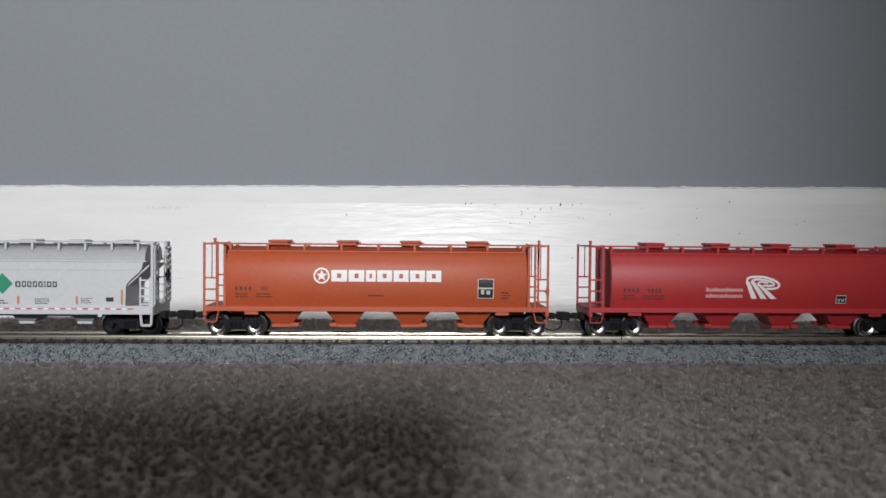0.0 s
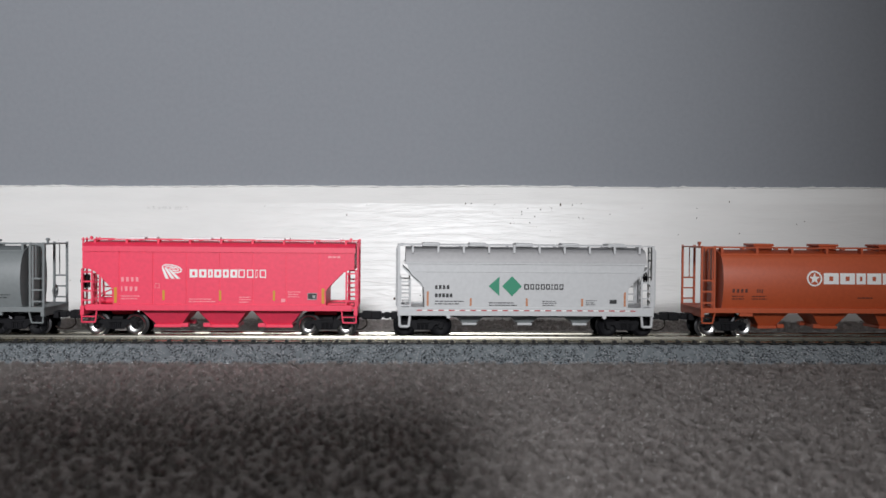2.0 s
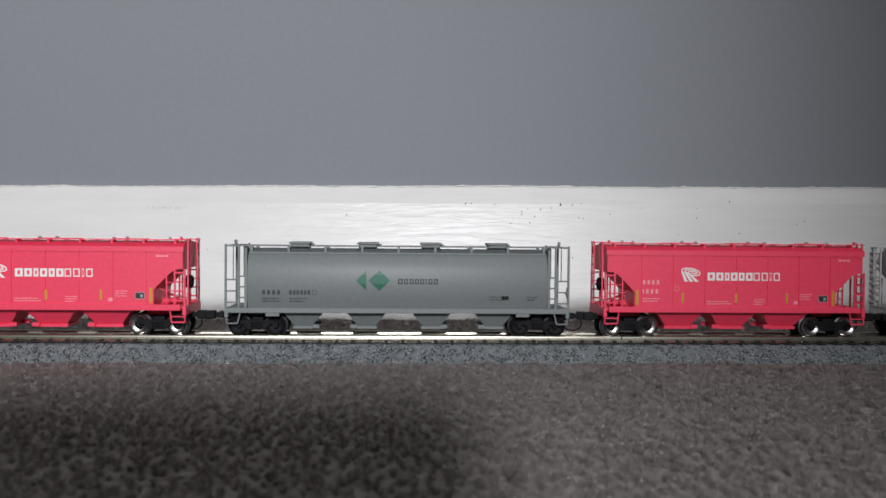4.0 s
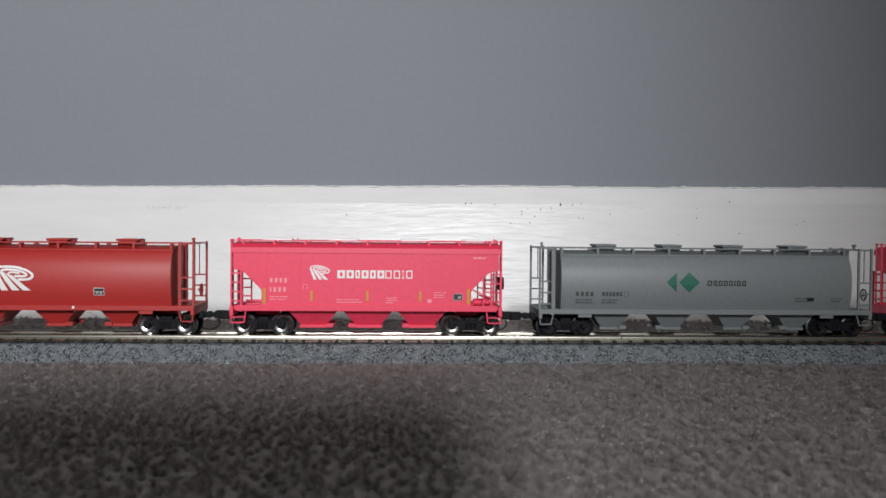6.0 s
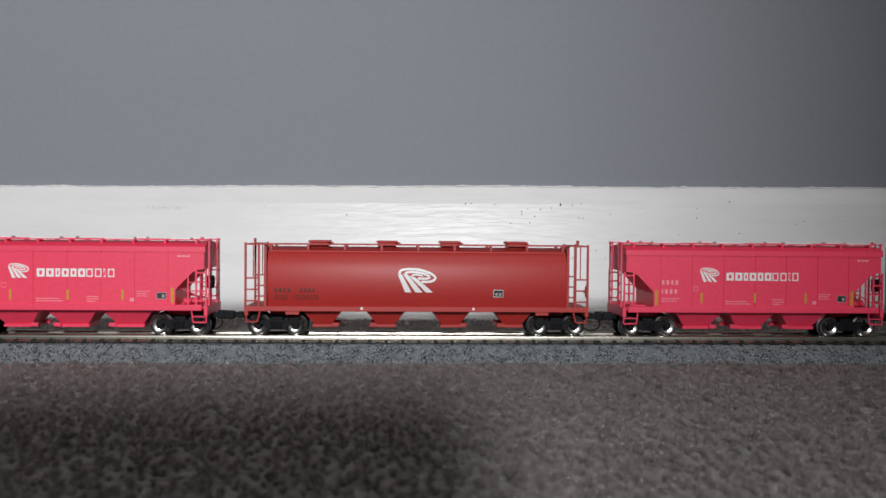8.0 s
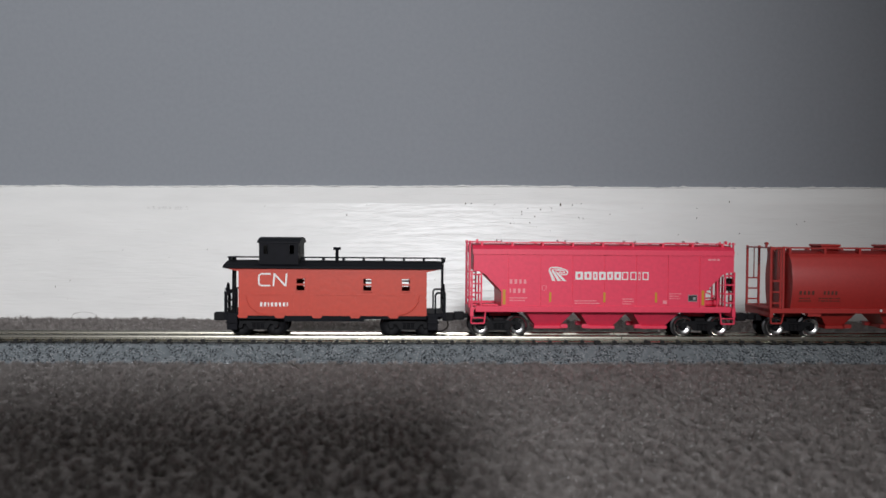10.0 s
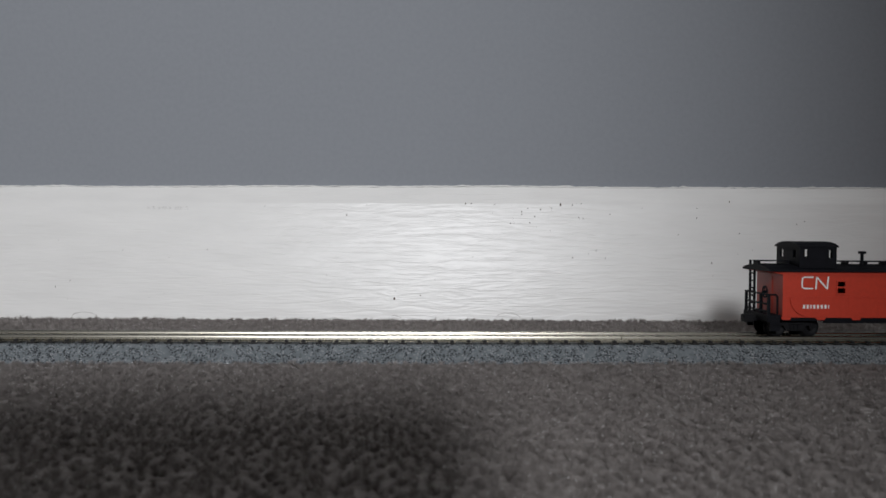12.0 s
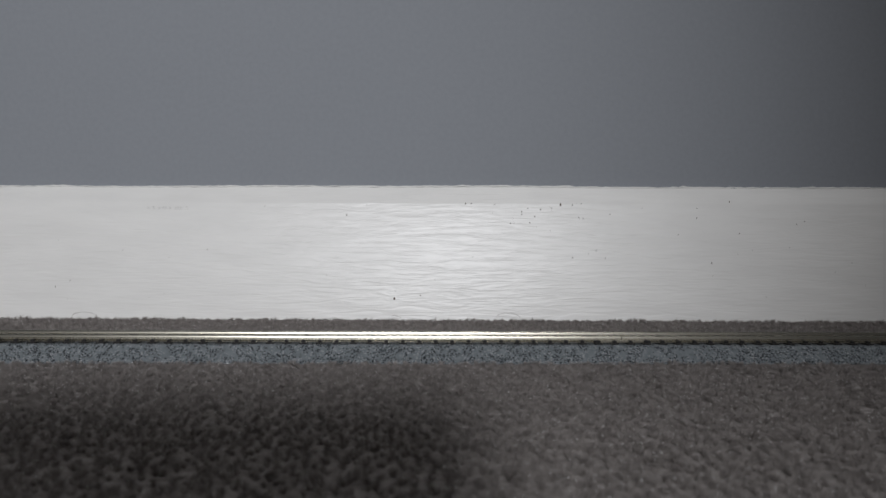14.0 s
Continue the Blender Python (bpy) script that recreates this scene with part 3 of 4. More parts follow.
def brake_wheel(root, x, y, z, mat):
    bm = bmesh.new()
    n = 14
    pts = [(x, y + 1.7 * math.cos(6.2832 * i / n), z + 1.7 * math.sin(6.2832 * i / n)) for i in range(n + 1)]
    bent_rod(bm, pts, 0.24)
    for i in range(0, n, 3):
        rod(bm, (x, y, z), pts[i], 0.15, 4)
    rod(bm, (x - 0.9, y, z), (x + 0.4, y, z), 0.35)
    part("brake_wheel", bm, mat, root, "small spoked hand brake wheel")


def hopper_bay(root, x, top, bottom, z0, z1, mat, gate=1, wide=7.0):
    bm = bmesh.new()
    rings = []
    for z, hx, hy in ((z1, top, wide), (z0, bottom, 4.2)):
        rings.append([bm.verts.new((x + sx * hx, sy * hy, z)) for sx, sy in ((-1, -1), (1, -1), (1, 1), (-1, 1))])
    bm.faces.new(rings[0])
    bm.faces.new(rings[1][::-1])
    for i in range(4):
        bm.faces.new((rings[0][i], rings[1][i], rings[1][(i + 1) % 4], rings[0][(i + 1) % 4]))
    ob = part("hopper_bay", bm, mat, root)
    bm = box(bmesh.new(), x - bottom - 0.5, x + bottom + 0.5, -4.8, 4.8, z0 - 0.9, z0, 0.12)
    box(bm, min(x + gate * bottom, x + gate * (bottom + 2.2)), max(x + gate * bottom, x + gate * (bottom + 2.2)), -5.6, -3.6, z0 - 0.7, z0 + 0.5, 0.15)
    box(bm, min(x + gate * bottom, x + gate * (bottom + 2.2)), max(x + gate * bottom, x + gate * (bottom + 2.2)), 3.6, 5.6, z0 - 0.7, z0 + 0.5, 0.15)
    part("outlet_gate", bm, mat, ob)


def cylindrical_hopper(paint, label, shiny=True, drop=0.0):
    root = tagged(new("hopper_car"), label, "hopper car", "freight cars of the train")
    ring = TANK + [(-y, z) for y, z in TANK[-2:0:-1]]
    part("tank", loft(bmesh.new(), ring, [(-43.7, 0.985, 1, 0), (-43.2, 1, 1, 0), (43.2, 1, 1, 0), (43.7, 0.985, 1, 0)]), paint, root, smooth=True)
    for side in (-1, 1):
        bm = box(bmesh.new(), -50.3, 50.3, min(side * 8.6, side * 9.7), max(side * 8.6, side * 9.7), 7.3, 8.75, 0.12)
        for x in (-36.5, 36.5):
            box(bm, x - 2, x + 2, min(side * 8.4, side * 9.4), max(side * 8.4, side * 9.4), 6.3, 7.4, 0.1)
        part("side_sill", bm, paint, root)
        bm = box(bmesh.new(), -50.2, 50.2, min(side * 4.2, side * 6.2), max(side * 4.2, side * 6.2), 26.55, 26.85)
        for i in range(9):
            x = -43 + 86 * i / 8
            box(bm, x - 0.35, x + 0.35, min(side * 4.4, side * 6.6), max(side * 4.4, side * 6.6), 24.9, 26.6)
        part("running_board", bm, paint, root)
        part("seam", loft(bmesh.new(), [(side * 6.85, 24.75), (side * 7.35, 24.6), (side * 7.35, 24.9), (side * 6.85, 25.1)],
                          [(-43.6, 1, 1, 0), (43.6, 1, 1, 0)]), paint, root)
    bm = box(bmesh.new(), -43, 43, -1.6, 1.6, 7.35, 7.9)
    for x in (-40.5, 40.5):
        box(bm, x - 3.5, x + 3.5, -1.55, 1.55, 5.5, 7.5)
    part("centre_sill", bm, paint, root)
    for end in (-1, 1):
        bm = box(bmesh.new(), min(end * 43.5, end * 50.3), max(end * 43.5, end * 50.3), -8.6, 8.6, 7.5, 8.5, 0.1)
        box(bm, min(end * 49.2, end * 50.3), max(end * 49.2, end * 50.3), -9.6, 9.6, 6.0, 8.6, 0.12)
        part("end_platform", bm, paint, root)
        bm = box(bmesh.new(), min(end * 46.2, end * 50.3), max(end * 46.2, end * 50.3), -9.3, 9.3, 26.55, 26.9)
        part("end_walkway", bm, paint, root)
        for y in (-9.1, 9.1):
            ladder(root, end * 46.2, end * 50.0, y, 7.6, 27.2, (10.3, 13.6, 16.9, 26.7), paint)
            bm = bent_rod(bmesh.new(), [(end * 49.9, y, 7.5), (end * 49.7, y, 4.2), (end * 46.6, y, 4.2), (end * 45.8, y, 7.4)], 0.24)
            part("step", bm, paint, root)
        bm = bmesh.new()
        for y in (-3.2, 3.2):
            box(bm, min(end * 44.6, end * 45.4), max(end * 44.6, end * 45.4), y - 1.5, y + 1.5, 8.4, 26.8)
        for y in (-9.1, 9.1):
            rod(bm, (end * 47.8, y, 16.9), (end * 47.8, y, 26.7), 0.16)
        part("end_frame", bm, paint, root)
        bm = rod(bmesh.new(), (end * 48.4, -1.8, 27), (end * 48.4, -1.8, 28.0), 0.35, 8)
        rod(bm, (end * 48.4, -2.6, 28.0), (end * 48.4, -1.0, 28.0), 0.4, 8)
        part("vent_cap", bm, paint, root)
        truck(root, end * 41.4, 10.8, shiny)
        coupler(root, end, 50.0)
    brake_wheel(root, 51.0, -3.0, 13.0, paint)
    for x in (-29.3, -9.2, 9.6, 29.6):
        bm = box(bmesh.new(), x - 2.7, x + 2.7, -3.8, 3.8, 25.5, 27.3, 0.3)
        box(bm, x - 3.2, x + 3.2, -4.2, 4.2, 27.2, 27.9, 0.28)
        box(bm, x + 2.6, x + 4.0, -0.8, 0.8, 26.9, 27.4, 0.1)
        part("roof_hatch", bm, paint, root)
    for x, gate in ((-28.0, 1), (-9.4, -1), (9.8, 1), (28.4, -1)):
        hopper_bay(root, x, 6.3, 2.6, 3.1, 7.9, paint, gate)
    for ob in root.children:
        if not ob.name.startswith(("truck", "coupler")):
            ob.location.z -= drop * MM
    return root


def banded_emblem_car():
    root = cylindrical_hopper(RED, "deep red cylindrical hopper model car with white banded emblem")
    pr = Print(tank_skin)
    fan_emblem(pr, -3.9, 6.8, 11.6, 18.4)
    pr.done("emblem", INK_WHITE, root, "white emblem of slanting bands")
    pr = Print(tank_skin)
    pr.word(-15.4, -4.4, 13.7, 0.9, [1, .9, .6, .9, .9, .9, 1, .9, .7, .9, .9, .7, .9, .6, .5, .9, .9], "049")
    pr.word(-15.4, -4.4, 11.9, 0.9, [.9, .6, 1, .9, .9, .6, .9, .9, .6, .9, .9, .9, 1, .9, .9, .5, .9], "29")
    pr.done("lettering", INK_PALE_RED, root, "two rows of small pale print")
    freight_data(root, INK_BROWN, -40.2, -29.0)
    pr = Print(tank_skin)
    pr.bar(24.2, 27.2, 10.4, 12.7)
    pr.done("data_panel", INK_BLACK, root, "small black data panel")
    panel_marks(root, 24.2, 27.2, 10.4, 12.7)
    return root


def panel_marks(root, x0, x1, z0, z1):
    pr = Print(lambda z: tank_skin(z) + 0.05)
    w, h = x1 - x0, z1 - z0
    pr.strip([(x0, z0), (x1, z0), (x1, z1), (x0, z1)], 0.3, True)
    pr.bar(x0 + w * 0.2, x0 + w * 0.4, z0 + h * 0.2, z0 + h * 0.45)
    pr.bar(x0 + w * 0.55, x0 + w * 0.8, z0 + h * 0.2, z0 + h * 0.4)
    pr.bar(x0, x1, z0 + h * 0.48, z0 + h * 0.56)
    pr.done("panel_border", INK_PALE, root)


def freight_data(root, ink, x0, x1, z=13.4, gap=2.8):
    """The car's marks and capacity data as plain bars."""
    pr = Print(tank_skin)
    pr.word(x0, x0 + 4.6, z, 1.15, [1, 1, 0.9, 1], gap=0.75)
    pr.word(x0 + 4.6 + gap, x1, z, 1.15, [1] * 4, gap=0.8)
    pr.rows(x0, x0 + 4.6, z - 0.9, 2, 0.8, 0.35, 2)
    pr.rows(x0 + 6.0, x1 + 1.5, z - 0.9, 2, 0.8, 0.35, 3)
    pr.done("data_print", ink, root, "small dark capacity data as bars")


def orange_car():
    root = cylindrical_hopper(ORANGE, "burnt orange cylindrical hopper model car with bold white blocks")
    pr = Print(tank_skin)
    n = 20
    cx, cz, r = -16.2, 17.75, 2.1
    pr.strip([(cx + r * math.cos(6.2832 * i / n), cz + r * math.sin(6.2832 * i / n)) for i in range(n)], 0.5, True)
    for i in range(5):
        a = 1.5708 + 6.2832 * i / 5
        b, c = a + 0.63, a - 0.63
        pr.poly([(cx + 1.75 * math.cos(a), cz + 1.75 * math.sin(a)), (cx + 0.72 * math.cos(b), cz + 0.72 * math.sin(b)), (cx, cz),
                 (cx + 0.72 * math.cos(c), cz + 0.72 * math.sin(c))])
    pr.done("emblem", INK_WHITE, root, "white star in a ring")
    pr = Print(tank_skin)
    pr.word(-13.4, 18.5, 16.1, 3.3, [1.05, 1.05, 0.66, 1.0, 1.0, 1.0, 1.0], "", gap=0.1, stroke=0.37)
    pr.done("lettering", INK_WHITE, root, "bold white blocks")
    pr = Print(tank_skin)
    pr.bar(29.3, 33.8, 11.4, 17.0)
    pr.done("data_panel", INK_BLACK, root, "black data panel with pale border")
    panel_marks(root, 29.3, 33.8, 11.4, 17.0)
    freight_data(root, INK_BROWN, -41.0, -31.8)
    pr = Print(tank_skin)
    pr.rows(-2.8, 2.7, 12.2, 1, 0.8, 0.4, 5)
    pr.done("small_print", INK_BROWN, root)
    pr = Print(tank_skin)
    pr.rows(36.2, 39.0, 13.2, 3, 0.8, 0.4, 6)
    pr.done("small_print", INK_BROWN, root)
    return root


def grey_skin(z):
    return tank_skin(z + 0.5)


def grey_car():
    root = cylindrical_hopper(GREY, "mid-grey cylindrical hopper model car with green diamonds", False, 0.5)
    pr = Print(grey_skin)
    diamonds(pr, -12.4, -9.4, -8.8, -2.5, 13.4, 19.4)
    pr.done("emblem", INK_DARK_GREEN, root, "green triangle and diamond")
    pr = Print(grey_skin)
    pr.word(-0.2, 11.4, 15.4, 1.55, [1.1, 0.9, 0.9, 0.9, 0.9, 0.4, 0.9, 0.9], "0", "3", gap=0.3, stroke=0.3)
    pr.done("lettering", INK_BLACK, root, "dark grey blocks")
    pr = Print(grey_skin)
    pr.word(-39.4, -34.2, 12.2, 1.3, [1, 1, 1, 1], gap=0.6)
    pr.word(-31.6, -25.6, 12.2, 1.3, [1] * 6, gap=0.4)
    pr.rows(-39.4, -33.2, 11.2, 2, 0.8, 0.35, 2)
    pr.rows(-31.6, -26.0, 11.2, 2, 0.8, 0.35, 3)
    pr.rows(26.5, 32.5, 11.9, 2, 0.8, 0.35, 4)
    pr.rows(37.5, 41.0, 11.9, 2, 0.8, 0.35, 4)
    pr.strip([(-24.9, 12.2), (-23.8, 12.2), (-23.8, 13.5), (-24.9, 13.5)], 0.18, True)
    pr.done("data_print", INK_GREY, root, "dark grey capacity data as bars")
    pr = Print(grey_skin)
    pr.bar(30.2, 32.3, 10.9, 12.0)
    pr.done("data_panel", INK_BLACK, root)
    return root


def brick_red_car():
    root = cylindrical_hopper(BRICK_RED, "brick red cylindrical hopper model car with large white emblem")
    pr = Print(tank_skin)
    fan_emblem(pr, -6.2, 5.2, 13.0, 20.0)
    pr.done("emblem", INK_WHITE, root, "white emblem of slanting bands")
    pr = Print(tank_skin)
    pr.bar(22.1, 24.9, 11.8, 13.8)
    pr.done("data_panel", INK_BLACK, root, "small black data panel")
    panel_marks(root, 22.1, 24.9, 11.8, 13.8)
    freight_data(root, INK_BROWN, -41.6, -30.0, 12.9)
    for x in (-16.4, 16.2):
        part("sill_stud", rod(bmesh.new(), (x, -9.6, 8.2), (x, -9.95, 8.2), 0.4, 10), INK_WHITE, root, "tiny white stud")
    return root


# ---- three-bay hopper cars ----
def grab_ladder(root, x0, x1, y, z0, z1, count, mat):
    ladder(root, x0, x1, y, z0, z1, [z0 + (z1 - z0) * (i + 0.6) / count for i in range(count)], mat, 0.24)




def between(outline, a, b):
    """The stretch of an outline between x = a and x = b."""
    band = list(outline)
    for cut, keep in ((a, 1), (b, -1)):
        out = []
        for (xa, za), (xb, zb) in zip(band, band[1:] + band[:1]):
            da, db = keep * (xa - cut), keep * (xb - cut)
            if da >= 0:
                out.append((xa, za))
            if da * db < 0:
                out.append((cut, za + (zb - za) * da / (da - db)))
        band = out
    return band


def pink_hopper(label, brake_end):
    root = tagged(new("hopper_car"), label, "hopper car", "freight cars of the train")
    side = [(-38.6, 24.8), (-38.6, 19.4), (-36.6, 19.2), (-35.2, 18.4), (-30.9, 14.0), (-30.4, 13.2), (-30.4, 8.9),
            (30.4, 8.9), (30.4, 13.2), (30.9, 14.0), (35.2, 18.4), (36.6, 19.2), (38.6, 19.4), (38.6, 24.8)]
    part("body", prism(bmesh.new(), side, -9.5, 9.5), PINK, root, "coral pink body with slanted lower corners")
    cuts = [-38.6, -28.5, -19.0, -9.5, 0.0, 9.5, 19.0, 28.5, 38.6]
    for a, b in zip(cuts, cuts[1:]):
        sheet = between(side, a + 0.15, b - 0.15)
        for y0, y1 in ((-9.8, -9.49), (9.49, 9.8)):
            part("side_panel", prism(bmesh.new(), sheet, y0, y1), PINK, root)
    roof = [(10.1, 24.3), (10.05, 25.8), (9.5, 26.1), (7.6, 26.9), (0, 27.4), (-7.6, 26.9), (-9.5, 26.1), (-10.05, 25.8), (-10.1, 24.3)]
    part("roof", loft(bmesh.new(), roof, [(-38.9, 1, 1, 0), (38.9, 1, 1, 0)]), PINK, root)
    for sd in (-1, 1):
        bm = box(bmesh.new(), -38.0, 38.0, min(sd * 9.0, sd * 10.15), max(sd * 9.0, sd * 10.15), 7.4, 9.15, 0.15)
        part("side_sill", bm, PINK, root)
        bm = bmesh.new()
        for i in range(9):
            x = -36 + 72 * i / 8
            box(bm, x - 0.3, x + 0.3, min(sd * 5, sd * 8.0), max(sd * 5, sd * 8.0), 26.7, 27.75)
        box(bm, -39.8, 39.8, min(sd * 5.2, sd * 8.2), max(sd * 5.2, sd * 8.2), 27.65, 27.9)
        part("running_board", bm, PINK, root)
        for x in (-26.0, -7.0, 14.0, 31.5):
            w = 5.6 if x > 30 else 8.4
            bm = box(bmesh.new(), x - w * 0.5, x + w * 0.5, min(sd * 5.0, sd * 8.1), max(sd * 5.0, sd * 8.1), 27.9, 28.45, 0.1)
            part("hatch_cover", bm, ETCHED, root, "roof hatch strip in a pale colour that imitates metal gleam")
    bm = box(bmesh.new(), -38, 38, -1.6, 1.6, 7.45, 9.0)
    for x in (-32.0, 32.0):
        box(bm, x - 5.5, x + 5.5, -1.55, 1.55, 5.5, 7.5)
    part("centre_sill", bm, PINK, root)
    for end in (-1, 1):
        bm = box(bmesh.new(), min(end * 30.0, end * 39.5), max(end * 30.0, end * 39.5), -9.0, 9.0, 7.9, 8.6, 0.1)
        box(bm, min(end * 38.5, end * 39.6), max(end * 38.5, end * 39.6), -9.8, 9.8, 6.0, 8.7, 0.12)
        part("end_platform", bm, PINK, root)
        for y in (-9.5, 9.5):
            grab_ladder(root, end * 36.3, end * 39.1, y, 8.7, 19.4, 4, PINK)
            if end == brake_end:
                bm = box(bmesh.new(), min(end * 33.8, end * 34.2), max(end * 33.8, end * 34.2), y - 0.2, y + 0.2, 8.7, 17.2)
                for z in (10.8, 13.2, 15.6):
                    rod(bm, (end * 34.0, y, z), (end * 36.3, y, z - 0.2), 0.18)
                part("corner_post", bm, PINK, root)
            bm = bent_rod(bmesh.new(), [(end * 39.2, y, 7.5), (end * 39.2, y, 4.0), (end * 35.4, y, 4.0), (end * 35.0, y, 7.4)], 0.24)
            rod(bm, (end * 39.2, y, 5.6), (end * 35.2, y, 5.6), 0.2)
            part("step", bm, PINK, root)
        bm = bmesh.new()
        for y in (-7.2, -4.2, 7.2, 4.2):
            box(bm, min(end * 39.3, end * 39.75), max(end * 39.3, end * 39.75), y - 0.2, y + 0.2, 8.4, 28.2)
        for i in range(7):
            z = 10.5 + 2.6 * i
            for y in (-5.7, 5.7):
                box(bm, min(end * 39.3, end * 39.75), max(end * 39.3, end * 39.75), y - 1.5, y + 1.5, z - 0.18, z + 0.18)
        part("end_ladder", bm, PINK, root)
        bm = bmesh.new()
        if end == brake_end:
            rod(bm, (end * 31.5, -3.5, 9.8), (end * 36.2, -3.5, 9.8), 1.0, 10)
            rod(bm, (end * 33, -8.5, 12.2), (end * 37.2, 2.0, 10.2), 0.25)
            rod(bm, (end * 31.0, -6.0, 13.6), (end * 36.8, -6.0, 11.0), 0.2)
        rod(bm, (end * 36.8, -6.0, 8.5), (end * 36.8, -6.0, 18.0), 0.3)
        part("brake_rigging", bm, PINK, root)
        bm = rod(bmesh.new(), (end * 37.4, -6.5, 27.6), (end * 37.4, -6.5, 28.3), 0.3, 8)
        rod(bm, (end * 37.4, -7.0, 28.3), (end * 37.4, -6.0, 28.3), 0.35, 8)
        part("roof_latch", bm, PINK, root)
        truck(root, end * 30.6, 11.0)
        coupler(root, end, 36.2)
    brake_wheel(root, brake_end * 40.2, -5.0, 15.5, BLACK)
    part("brake_gear", box(bmesh.new(), min(brake_end * 38.6, brake_end * 39.9), max(brake_end * 38.6, brake_end * 39.9), -6.2, -3.8, 13.6, 17.4, 0.2), BLACK, root)
    for x, gate in ((-15.8, 1), (0.3, -1), (16.2, -1)):
        hopper_bay(root, x, 7.6, 3.7, 2.9, 7.8, PINK, gate, 8.0)
    skin = lambda z: 9.8
    pr = Print(skin)
    fan_emblem(pr, -16.7, -10.8, 16.6, 20.7)
    pr.done("emblem", INK_WHITE, root, "white emblem of slanting bands")
    pr = Print(skin)
    pr.word(-8.6, 5.0, 17.0, 2.35, [1.0, 0.95, 0.6, 0.9, 0.75, 0.9], "05", gap=0.2, stroke=0.33)
    pr.word(5.3, 13.2, 17.0, 2.35, [1.0, 1.0, 0.3, 1.0], "0", "3", gap=0.35, stroke=0.17)
    pr.done("lettering", INK_WHITE, root, "row of white blocks")
    pr = Print(skin)
    pr.word(-28.0, -23.1, 15.7, 1.3, [1, 1, 0.9, 1], gap=0.8)
    pr.word(-28.0, -23.4, 13.0, 1.3, [0.5, 1, 1, 1], gap=0.8)
    pr.rows(-28.0, -22.6, 11.7, 2, 0.75, 0.3, 1)
    pr.rows(-8.8, 0.0, 10.9, 2, 0.7, 0.28, 2)
    pr.rows(5.5, 9.0, 11.5, 3, 0.7, 0.28, 3)
    pr.rows(19.5, 23.3, 13.1, 3, 0.7, 0.28, 4)
    pr.rows(31.0, 35.2, 23.4, 1, 0.7, 0.55, 5)
    pr.strip([(-18.4, 13.9), (-17.2, 13.9), (-17.2, 15.2), (-18.4, 15.2)], 0.16, True)
    pr.bar(17.6, 18.8, 10.0, 11.0)
    pr.done("data_print", INK_FAINT, root, "faint white capacity data as bars")
    pr = Print(skin)
    for x in (-16.0, 0.1, 15.5):
        pr.bar(x - 0.33, x + 0.33, 10.4, 13.3)
    for x in (-29.6, 29.6):
        pr.bar(x - 0.4, x + 0.4, 9.6, 14.0)
    pr.done("safety_stripe", INK_YELLOW, root, "short ochre upright stripes")
    pr = Print(skin)
    pr.bar(25.2, 27.8, 10.8, 12.6)
    pr.done("data_panel", INK_BLACK, root, "small black data panel")
    pr = Print(lambda z: 9.86)
    pr.strip([(25.2, 10.8), (27.8, 10.8), (27.8, 12.6), (25.2, 12.6)], 0.22, True)
    pr.bar(26.6, 27.4, 11.2, 12.0)
    pr.done("panel_border", INK_MID, root)
    return root


